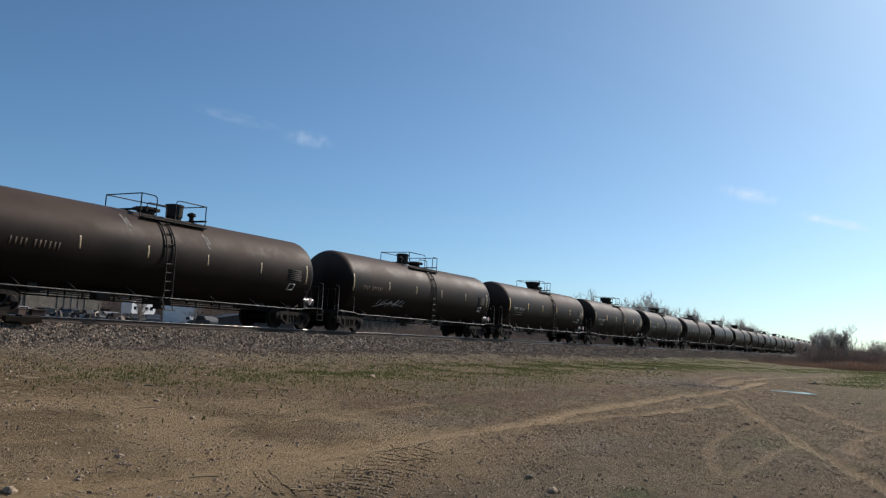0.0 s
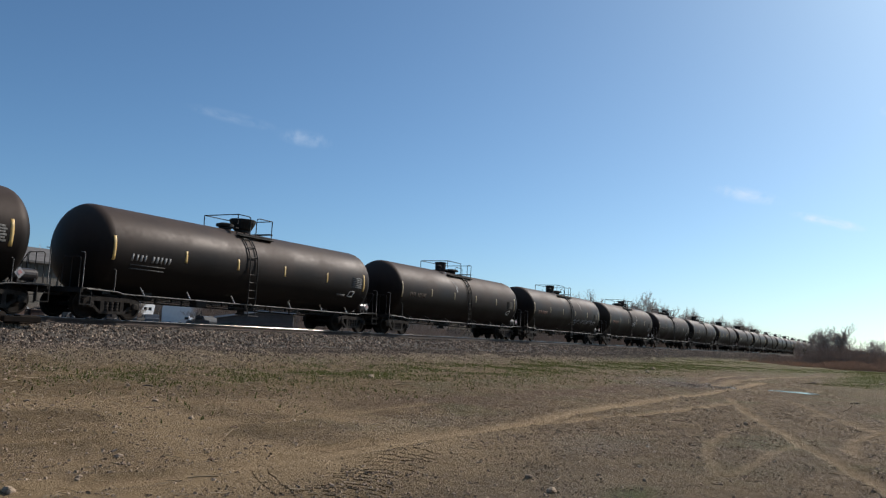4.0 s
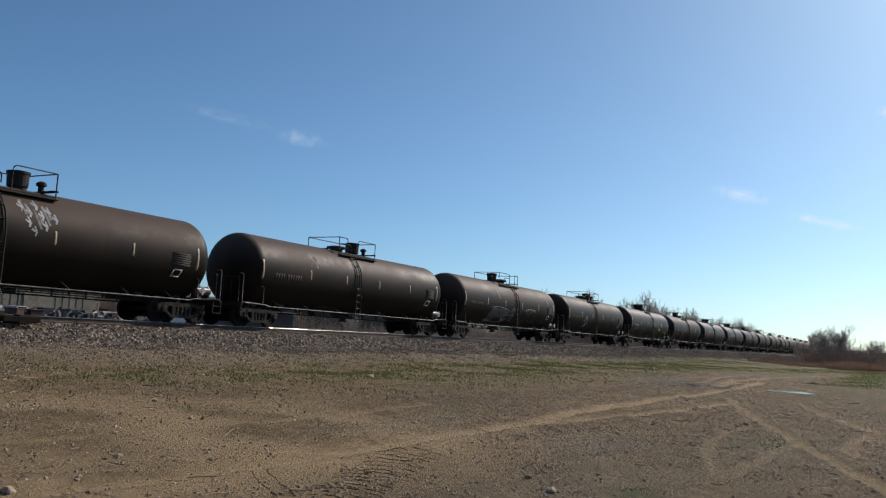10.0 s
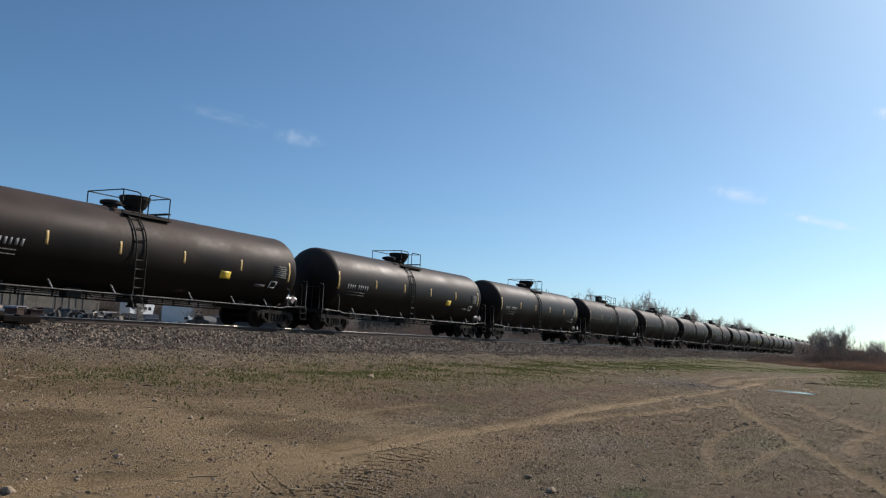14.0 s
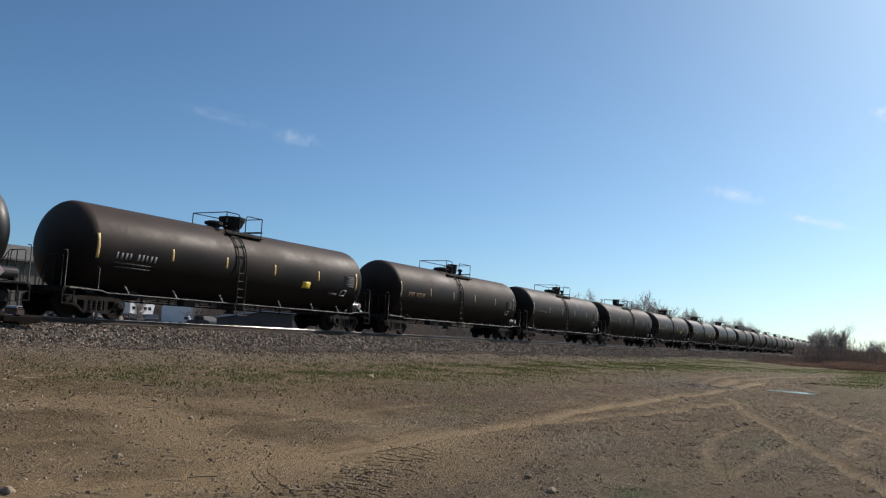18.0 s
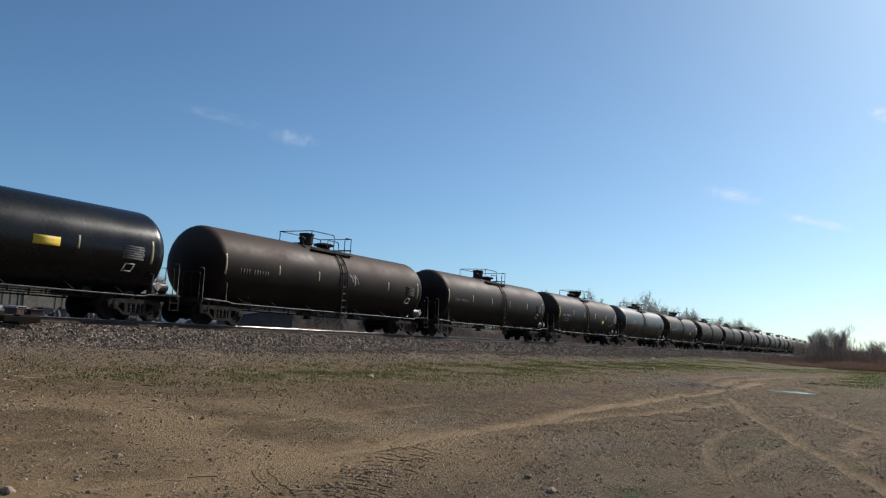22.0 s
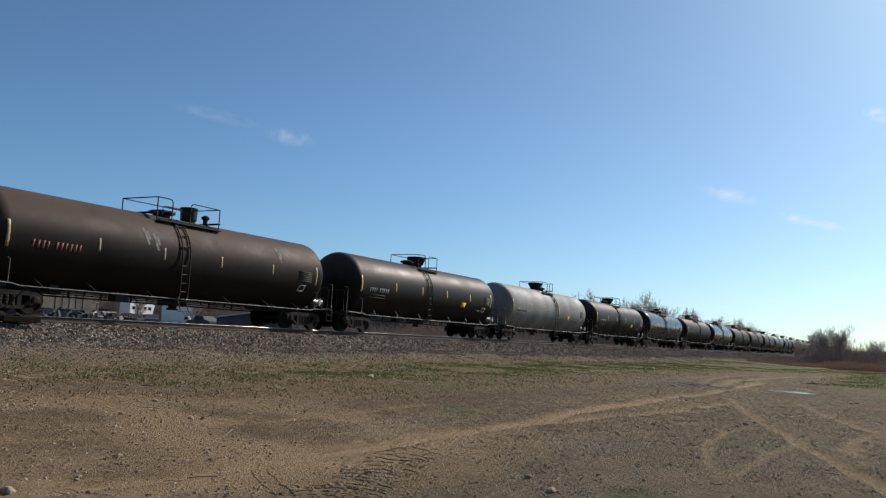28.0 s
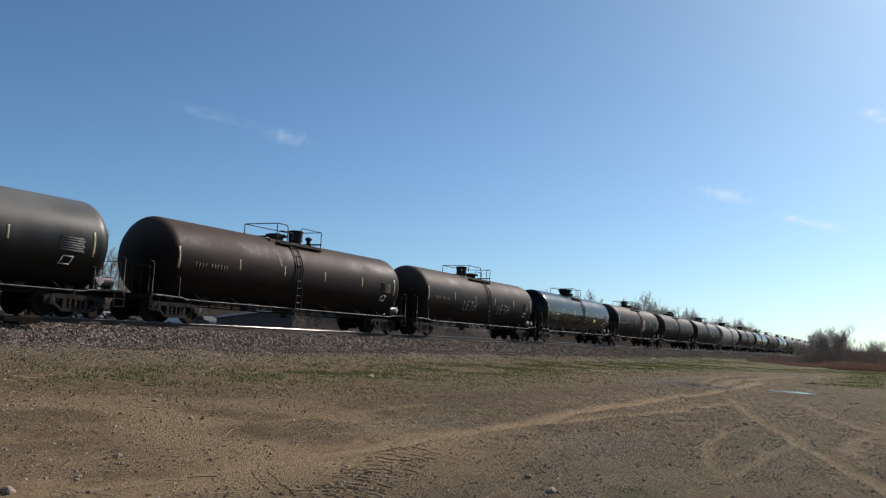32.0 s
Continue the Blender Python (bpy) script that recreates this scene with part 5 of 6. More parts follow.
def plant_trees():
    makers = [bare_tree(s, h, sp) for s, h, sp in ((1, 9.5, 0.75), (2, 8.0, 0.9), (3, 10.5, 0.6), (4, 7.0, 1.0))]
    spots = []
    g = random.Random(8)
    x = 60.0
    while x < 420:
        far = max(0.0, 75 - x)
        spots.append((x, 50 + g.uniform(-2, 8) + 0.02 * x + 1.2 * far, float(np.interp(x, [121, 150, 190], [0.64, 0.80, 1.02])) * g.uniform(0.66, 1.1) if x > 121 else 0.34))
        x += g.uniform(1.2, 2.7) if x > 121 else 7
    spots += [(128, 8.2, 0.47), (133, 8.8, 0.42), (127, 6.1, 0.43), (139, 10.2, 0.33), (135, 6.5, 0.43), (126, 2.0, 0.36), (130, 7.9, 0.44), (131, 0.9, 0.38), (136, 3.8, 0.22), (142, -3.5, 0.40),
              (129, 6.5, 0.42), (134, 8.6, 0.43), (128, 1.9, 0.36), (134, 5.4, 0.30), (150, 12.0, 0.42), (146, 11.2, 0.38), (152, 13.6, 0.34), (158, 14.6, 0.3)]
    spots += [(118, 146, 1.45), (112, 150, 1.55), (124, 148, 1.35), (106, 149, 1.5), (130, 150, 1.1)]
    for k, (x, y, s) in enumerate(spots):
        m = pose(x, y, float(ground_height(np.array(x), np.array(y))), 0, 0, g.uniform(0, 360)) @ Matrix.Diagonal((s, s, s * g.uniform(0.9, 1.1), 1))
        if k < 4:
            t = makers[k]
            t.matrix_basis = m
        else:
            t = copy_thing(makers[k % 4], pose(0, 0, 0))
            t.matrix_basis = m
        tagged(t, "leafless grey tree in early spring", "tree", "bare trees beyond the track" if y > 20 else "bare trees by the dirt lot")
    thickets = [brush(20 + k, 420, 5.5, 2.6, BUSH, "thicket", "dense dark leafless brush", "bush") for k in range(2)]
    reeds = brush(31, 520, 6.0, 1.5, REED, "dry_weeds", "tan dry weeds and reeds", "weeds", 1.2)
    for k in range(30):
        o = thickets[k] if k < 2 else thickets[k % 2].copy()
        if k >= 2:
            scene.collection.objects.link(o)
        x, y = 120 + 2.6 * (k % 7) + g.uniform(-2, 2), -9 + 0.78 * k + g.uniform(-1, 1)
        tall = g.uniform(0.9, 1.3) * (0.5 if y > 9 else 1)
        o.matrix_basis = pose(x, y, -1.35, 0, 0, g.uniform(0, 360)) @ Matrix.Diagonal((0.8, 0.8, tall, 1))
    for k in range(32):
        o = reeds if k == 0 else reeds.copy()
        if k:
            scene.collection.objects.link(o)
        y = -5 + 0.66 * k + g.uniform(-1, 1)
        s = g.uniform(0.35, 1.25) * (1.0 if y < 6 else max(0.3, 1 - 0.11 * (y - 6)))
        o.matrix_basis = pose(113 + g.uniform(-8, 8) + 0.2 * k, y, -1.42, 0, 0, g.uniform(0, 360)) @ Matrix.Diagonal((0.8, 0.6, s, 1))
    for k in range(16):
        o = thickets[k % 2].copy()
        scene.collection.objects.link(o)
        o.matrix_basis = pose(88 + 2.6 * k + g.uniform(-1, 1), 148 - 3.6 * k + g.uniform(-2, 2), -0.6, 0, 0, g.uniform(0, 360)) @ Matrix.Diagonal((1.2, 1.2, 2.3, 1))
    for k in range(7):
        o = thickets[k % 2].copy()
        scene.collection.objects.link(o)
        a, d = radians(50.6 + 1.15 * k + g.uniform(-0.3, 0.3)), g.uniform(100, 112)
        o.matrix_basis = pose(d * math.cos(a), d * math.sin(a), -0.7, 0, 0, g.uniform(0, 360)) @ Matrix.Diagonal((0.32, 0.32, g.uniform(0.5, 0.85), 1))
    for k in range(44):
        o = thickets[k % 2].copy()
        scene.collection.objects.link(o)
        o.matrix_basis = pose(66 + 8 * k + g.uniform(-3, 3), 46 + g.uniform(-3, 5), -1.3, 0, 0, g.uniform(0, 360)) @ Matrix.Diagonal((1.2, 1, 1.0 if k < 8 else 2.7, 1))


plant_trees()


def bank():
    """A scrubby earth bank that closes the view beyond the yard and the track."""
    line = [(-200, 200), (40, 176), (92, 158), (116, 124), (126, 92), (132, 68), (145, 57), (200, 52), (520, 50), (1500, 60)]
    v, f = [], []
    across = [(-6, -0.2), (-3.5, 1.6), (-1.2, 2.9), (1.5, 3.4), (6, 3.0), (14, -0.2)]
    pts = []
    for (ax, ay), (bx, by) in zip(line, line[1:]):
        n = max(4, int(math.hypot(bx - ax, by - ay) / 5))
        pts += [(ax + (bx - ax) * k / n, ay + (by - ay) * k / n) for k in range(n)]
    for k, (x, y) in enumerate(pts):
        tall = 1.0 + 0.9 * min(1, max(0, (y - 66) / 40))
        for o, h in across:
            w = 0.5 * noise.noise(Vector((x * 0.11, o * 0.4, 0))) + 0.3 * noise.noise(Vector((x * 0.4, o, 3)))
            v.append((x + 0.35 * o, y + o, -1.35 + h * tall + w * (1 if h > 0 else 0)))
    m = len(across)
    for k in range(len(pts) - 1):
        for j in range(m - 1):
            a = k * m + j
            f.append((a, a + m, a + m + 1, a + 1))
    me = sheet(v, f, material("scrubby_bank", (0.17, 0.125, 0.078), 0.95, 0, 0.4, 0.6, (0.095, 0.072, 0.046), 1.0, 3), "bank")
    me.shade_smooth()
    tagged(new("bank", me), "low brown scrub-covered earth bank", "bank", kind="structure")


bank()


def grass_blades():
    g = np.random.default_rng(21)
    n = 125000
    x = 8 + 95 * g.uniform(0, 1, n) ** 1.4
    y = np.where(g.uniform(0, 1, n) < 0.8, g.normal(15.4, 1.7, n), g.uniform(9, 19.0, n))
    far = (x > 45) & (g.uniform(0, 1, n) < 0.6)
    green = g.uniform(0, 1, n) < 0.09
    x = np.where(green, 46 + 55 * g.uniform(0, 1, n), x)
    y = np.where(green, g.normal(1.6, 1.1, n), y)
    far &= ~green
    y = np.where(far, np.interp(x, [43, 62, 74, 92, 110], [15.2, 13.4, 9.5, 5, 0]) + g.normal(0, 2.0, n), y)
    clump = np.clip(0.42 + 0.9 * lumps(x, y, 1.6, 9) + 0.8 * lumps(x, y, 0.5, 10), 0, 1)
    keep = (g.uniform(0, 1, n) < np.clip((x - 6) / 24, 0.12, 1) * np.where(green, 0.8, 0.04 + 0.96 * clump)) & (y < 19.2)
    x, y = x[keep], y[keep]
    n = len(x)
    z = surface(x, y)
    h, w, a = g.uniform(0.03, 0.09, n), g.uniform(0.008, 0.02, n), g.uniform(0, 3.14, n)
    p = np.stack([x, y, z], 1)
    side = np.stack([np.cos(a) * w, np.sin(a) * w, 0 * a], 1)
    tip = np.stack([g.normal(0, 0.03, n), g.normal(0, 0.03, n), h], 1)
    v = np.stack([p - side, p + side, p + tip], 1).reshape(-1, 3)
    f = np.arange(3 * n).reshape(-1, 3)
    tagged(new("grass", sheet(v.tolist(), f.tolist(), GRASS, "grass")), "short sparse spring grass beside the ballast", "grass", kind="stuff")


grass_blades()


def straw():
    """Pale broken stalks lying flat."""
    g = np.random.default_rng(33)
    n = 8500
    x = 4.5 + 50 * g.uniform(0, 1, n) ** 1.5
    y = np.where(g.uniform(0, 1, n) < 0.62, g.normal(16.2, 2.0, n), g.uniform(1.5, 18, n))
    keep = (y < 20.3) & (y > 1) & (g.uniform(0, 1, n) < np.clip(0.35 + 0.8 * lumps(x, y, 1.2, 41), 0.05, 1))
    x, y = x[keep], y[keep]
    n = len(x)
    a, size, w = g.uniform(0, 3.14, n), g.uniform(0.03, 0.15, n), g.uniform(0.004, 0.011, n)
    near = np.clip(0.35 + np.hypot(x, y) / 26, 0, 1)
    size, w = size * near * np.where(g.uniform(0, 1, n) < 0.06, 1.7, 1), w * near
    u = np.stack([np.cos(a), np.sin(a), g.uniform(-0.05, 0.25, n)], 1) * size[:, None]
    s = np.stack([-np.sin(a), np.cos(a), 0 * a], 1) * w[:, None]
    p = np.stack([x, y, surface(x, y) + 0.012], 1)
    up = np.array([0, 0, 1.0]) * w[:, None]
    v = np.stack([p - u - s, p - u + s, p + u + s, p + u - s, p - u + up, p + u + up], 1).reshape(-1, 3)
    f = (np.array([(0, 3, 5, 4), (1, 4, 5, 2)])[None] + 6 * np.arange(n)[:, None, None]).reshape(-1, 4)
    tagged(new("straw", sheet(v.tolist(), f.tolist(), STRAW, "straw")), "pale broken straw scattered on the dirt", "straw", kind="stuff")


straw()


# ---- beyond the track: yard with a shed and parked vehicles ----
def shed():
    ob = tagged(new("warehouse"), "long low tan-grey metal-clad warehouse", "building")
    ob.matrix_basis = pose(58, 93, -1.2, 0, 0, 0)
    bm = bmesh.new()
    box(bm, -45, 14, -1.0, 18, 0, 7.6)
    part("wall", bm, SIDING, ob)
    bm = bmesh.new()
    v = [bm.verts.new(p) for p in ((-45.6, -1.7, 7.5), (14.6, -1.7, 7.5), (14.6, 8.5, 10.0), (-45.6, 8.5, 10.0), (14.6, 18.6, 7.5), (-45.6, 18.6, 7.5))]
    w = [bm.verts.new(q.co + Vector((0, 0, 0.25))) for q in v]
    for s in (v[::-1], w):
        bm.faces.new((s[0], s[1], s[2], s[3])); bm.faces.new((s[3], s[2], s[4], s[5]))
    for a, c in ((0, 1), (1, 2), (2, 4), (4, 5), (5, 3), (3, 0)):
        bm.faces.new((v[a], v[c], w[c], w[a]))
    bmesh.ops.recalc_face_normals(bm, faces=bm.faces)
    part("roof", bm, DARK_ROOF, ob, "dull brown pitched metal roof")
    bm = bmesh.new()
    box(bm, -0.04, 0.04, -0.06, 0, 0, 7.5)
    rib = mesh_of(bm, SIDING, "rib")
    for k in range(58):
        part("rib", rib, None, ob, at=pose(-44.5 + k, -1.0, 0))
    for x in (-30, -18, -4, 6):
        bm = bmesh.new()
        box(bm, x - 1.9, x + 1.9, -1.12, -0.98, 0.02, 3.9, 0.02)
        part("door", bm, TAN, ob, "tan roller door")


shed()


def vehicle(name, length, width, height, paint, style):
    """A parked vehicle about its middle on the ground; its nose points to +x."""
    ob = new(name)
    h, l = height, length / 2
    if style == "car":
        prof = [(-l, 0.35), (-l, 0.78), (-l * 0.92, 0.92), (-l * 0.62, 0.97), (-l * 0.42, h - 0.06), (l * 0.10, h), (l * 0.42, 0.98), (l * 0.9, 0.82), (l, 0.66), (l, 0.35)]
    elif style == "van":
        prof = [(-l, 0.4), (-l, h - 0.12), (-l + 0.1, h), (l * 0.42, h), (l * 0.52, h - 0.15), (l * 0.74, 1.25), (l * 0.97, 1.05), (l, 0.85), (l, 0.4)]
    else:
        prof = [(-l, 0.45), (-l, h - 0.2), (-l + 0.2, h), (l * 0.8, h), (l, h - 0.25), (l * 0.86, 1.55), (l * 0.82, 0.45)]
    bm = bmesh.new()
    for y in (-width / 2, width / 2):
        bm.faces.new([bm.verts.new((x, y, z)) for x, z in prof])
    bm.verts.ensure_lookup_table()
    n = len(prof)
    for k in range(n):
        bm.faces.new((bm.verts[k], bm.verts[(k + 1) % n], bm.verts[n + (k + 1) % n], bm.verts[n + k]))
    bmesh.ops.recalc_face_normals(bm, faces=bm.faces)
    bmesh.ops.bevel(bm, geom=list(bm.edges), offset=0.05, segments=2, affect="EDGES")
    part("body", bm, paint, ob)
    spans = {"car": [(-l * 0.40, l * 0.10, 0.98, h - 0.1)], "van": [(l * 0.46, l * 0.66, 1.25, h - 0.35)], "rv": [(a * l, c * l, h - 1.05, h - 0.55) for a, c in ((-0.82, -0.6), (-0.42, -0.1), (0.08, 0.32), (0.45, 0.7))]}[style]
    for y in (-1, 1):
        for x0, x1, z0, z1 in spans:
            bm = bmesh.new()
            box(bm, x0, x1, y * width / 2 - 0.02, y * width / 2 + 0.02, z0, z1, 0.01)
            part("side_window", bm, GLASS, ob)
    bm = bmesh.new()
    if style == "van":
        v = [bm.verts.new(p) for p in ((l * 0.525, -width * 0.42, h - 0.2), (l * 0.525, width * 0.42, h - 0.2), (l * 0.74, width * 0.44, 1.30), (l * 0.74, -width * 0.44, 1.30))]
        for q in v:
            q.co += Vector((0.03, 0, 0.03))
        bm.faces.new(v)
    elif style == "car":
        bm.faces.new([bm.verts.new(p) for p in ((l * 0.13, -width * 0.42, h + 0.01), (l * 0.13, width * 0.42, h + 0.01), (l * 0.42, width * 0.44, 1.02), (l * 0.42, -width * 0.44, 1.02))])
    else:
        box(bm, l * 0.88, l * 0.9, -width * 0.4, width * 0.4, 1.55, h - 0.5)
    part("windscreen", bm, GLASS, ob)
    if style == "rv":
        for x in (-0.45, 0.35):
            bm = bmesh.new()
            box(bm, x * l - 0.35, x * l + 0.35, -0.3, 0.3, h - 0.01, h + 0.24, 0.05)
            part("roof_vent", bm, paint, ob)
    for x in ((-l * 0.62, l * 0.62) if style != "rv" else (-0.5, 0.5)):
        for y in (-1, 1):
            bm = bmesh.new()
            lathe(bm, [(0, -0.11), (0.2, -0.11), (0.32, -0.09), (0.34, 0), (0.32, 0.09), (0.2, 0.11), (0, 0.11)], "y", (x, y * (width / 2 - 0.08), 0.34), 16)
            wh = part("wheel", bm, RUBBER, ob)
            bm = bmesh.new()
            lathe(bm, [(0, y * 0.125), (0.19, y * 0.12), (0.19, y * 0.1)], "y", (x, y * (width / 2 - 0.08), 0.34), 12)
            part("rim", bm, CAR_SILVER, wh)
    return ob


def yard():
    def stand(ob, x, y, turn, label, category, group=""):
        ob.matrix_basis = pose(x, y, float(ground_height(np.array(x), np.array(y))), 0, 0, turn)
        tagged(ob, label, category, group)
    def far(azimuth, distance):
        return distance * math.cos(radians(azimuth)), distance * math.sin(radians(azimuth))
    stand(vehicle("camper", 5.2, 2.2, 3.25, VAN_WHITE, "rv"), *far(49.25, 137), 4, "white camper with dark windows parked in the yard", "trailer")
    stand(vehicle("cargo_van", 6.3, 2.0, 2.85, VAN_WHITE, "van"), *far(46.2, 122), -50, "white high-roofed cargo van in the yard", "van")
    bits = [(51.0, 108, CAR_SILVER, 65), (52.2, 101, CAR_GREY, 75), (53.3, 100, CAR_GREY, 20), (54.8, 98, CAR_GREY, -30), (45.8, 112, VAN_WHITE, 70), (45.0, 96, CAR_GREY, 80), (56.2, 96, CAR_SILVER, 10), (48.3, 116, CAR_BLUE, 48), (49.7, 117, CAR_GREY, 55), (49.0, 119, CAR_GREY, 20)]
    for azimuth, distance, paint, turn in bits:
        stand(vehicle("parked_car", 4.5, 1.75, 1.45, paint, "car"), *far(azimuth, distance), turn,
              {id(CAR_SILVER): "silver sedan parked in the yard", id(CAR_GREY): "dark grey sedan parked in the yard", id(VAN_WHITE): "white sedan parked in the yard", id(CAR_BLUE): "slate-blue sedan parked in the yard"}[id(paint)], "car", "parked cars")
    # a low lean-to shed with a pale roof
    ob = tagged(new("lean_to_shed"), "low dark grey lean-to shed with pale roof", "shed")
    ob.matrix_basis = Matrix(((-0.63, 0.78, 0, 51.7), (0.78, 0.63, 0, 42.0), (0, 0, 1, -1.3), (0, 0, 0, 1)))
    dark = material("dark_grey_boards", (0.115, 0.108, 0.10), 0.9, 0, 0.3, 1.2, (0.08, 0.075, 0.07), 0.4, 9)
    ends = [(0.0, 2.38), (2.3, 2.5), (5.9, 1.8)]
    bm = bmesh.new()
    lo = [[bm.verts.new((x, y, 0)) for x, _ in ends] for y in (0, 6)]
    hi = [[bm.verts.new((x, y, z)) for x, z in ends] for y in (0, 6)]
    for k in range(2):
        for y in (0, 1):
            bm.faces.new((lo[y][k], lo[y][k + 1], hi[y][k + 1], hi[y][k]))
    for k in (0, 2):
        bm.faces.new((lo[0][k], lo[1][k], hi[1][k], hi[0][k]))
    bmesh.ops.recalc_face_normals(bm, faces=bm.faces)
    part("wall", bm, dark, ob)
    bm = bmesh.new()
    top = [[[bm.verts.new((x + (0.2 if k == 2 else -0.2 if k == 0 else 0), y, z + h)) for k, (x, z) in enumerate(ends)] for h in (0.0, 0.14)] for y in (-0.25, 6.25)]
    for k in range(2):
        for h in (0, 1):
            bm.faces.new((top[0][h][k], top[0][h][k + 1], top[1][h][k + 1], top[1][h][k]))
        for y in (0, 1):
            bm.faces.new((top[y][0][k], top[y][0][k + 1], top[y][1][k + 1], top[y][1][k]))
    for k in (0, 2):
        bm.faces.new((top[0][0][k], top[1][0][k], top[1][1][k], top[0][1][k]))
    bmesh.ops.recalc_face_normals(bm, faces=bm.faces)
    part("roof", bm, ROOF, ob, "pale metal roof")
    for k in range(12):
        bm = bmesh.new()
        x = 0.25 + 0.49 * k
        z = np.interp(x, [e[0] for e in ends], [e[1] for e in ends])
        box(bm, x - 0.03, x + 0.03, -0.03, 0.0, 0, float(z) - 0.02)
        part("batten", bm, dark, ob)
    # oddments in the yard
    junk = [(52.4, 118, TAN, (2.6, 2.2, 2.7), "tan metal bin in the yard"), (53.6, 117, TAN, (2.2, 2.0, 2.9), "tan metal bin in the yard"), (54.5, 116, TAN, (3.0, 2.2, 2.6), "tan metal bin in the yard"),
            (51.6, 121, RUSTED, (3.2, 2.0, 1.9), "rusted scrap bin in the yard"), (55.4, 94, RUSTED, (2.2, 1.4, 1.15), "rusted scrap bin in the yard"), (56.4, 92, RUSTED, (1.6, 1.0, 1.2), "rusted scrap bin in the yard"),
            (53.0, 99, RUSTED, (2.2, 1.2, 1.0), "rusted scrap bin in the yard")]
    for k, (azimuth, distance, mat, size, label) in enumerate(junk):
        x, y = far(azimuth, distance)
        bm = bmesh.new()
        sx, sy, sz = size
        box(bm, -sx / 2, sx / 2, -sy / 2, sy / 2, 0, sz, 0.06)
        ob = tagged(new("scrap_bin"), label, "bin", "bins in the yard")
        ob.matrix_basis = pose(x, y, float(ground_height(np.array(x), np.array(y))), 0, 0, 20 * k)
        part("body", bm, mat, ob)
        bm = bmesh.new()
        box(bm, -sx / 2 - 0.05, sx / 2 + 0.05, -sy / 2 - 0.05, sy / 2 + 0.05, sz - 0.12, sz - 0.02, 0.02)
        part("rim", bm, mat, ob)
        for s in (-1, 0, 1):
            bm = bmesh.new()
            box(bm, s * sx * 0.4 - 0.05, s * sx * 0.4 + 0.05, -sy / 2 - 0.04, -sy / 2 + 0.01, 0.05, sz - 0.12)
            part("rib", bm, mat, ob)


def junk_heap():
    """Low heaps of mixed scrap: panels, drums, boxes and beams thrown together."""
    g = random.Random(52)
    v, f = [], []
    for _ in range(620):
        azimuth, distance = radians(g.uniform(49.6, 58.8)), g.uniform(92, 118)
        x, y = distance * math.cos(azimuth), distance * math.sin(azimuth)
        z = float(ground_height(np.array(x), np.array(y))) - 0.1
        sx, sy, sz = g.uniform(0.1, 1.1), g.uniform(0.08, 0.5), g.uniform(0.15, 1.7) * g.uniform(0.4, 1)
        m = pose(x, y, z + sz / 2, g.uniform(-18, 18), g.uniform(-18, 18), g.uniform(0, 360))
        b = len(v)
        v += [m @ Vector((i * sx / 2, j * sy / 2, k * sz / 2)) for i in (-1, 1) for j in (-1, 1) for k in (-1, 1)]
        f += [tuple(b + q for q in face) for face in ((0, 1, 3, 2), (4, 6, 7, 5), (0, 4, 5, 1), (2, 3, 7, 6), (0, 2, 6, 4), (1, 5, 7, 3))]
    mixed_scrap = stone_material("mixed_scrap", (0.030, 0.024, 0.020), (0.46, 0.39, 0.32), 3.6)
    tagged(new("scrap_heap", sheet(v, f, mixed_scrap, "scrap_heap")), "low heaps of mixed grey and tan scrap in the yard", "scrap", kind="stuff")


yard()
junk_heap()


# ---- larger stones, puddles, sticks and track oddments ----
def boulder(seed, size):
    g = random.Random(seed)
    bm = bmesh.new()
    bmesh.ops.create_icosphere(bm, subdivisions=2, radius=1)
    for v in bm.verts:
        v.co *= 1 + 0.28 * noise.noise(v.co * 1.3 + Vector((seed, 0, 0)))
        v.co = Vector((v.co.x * size, v.co.y * size * g.uniform(0.6, 0.8), max(v.co.z, -0.4) * size * 0.6))
    return mesh_of(bm, STONE, "rock")


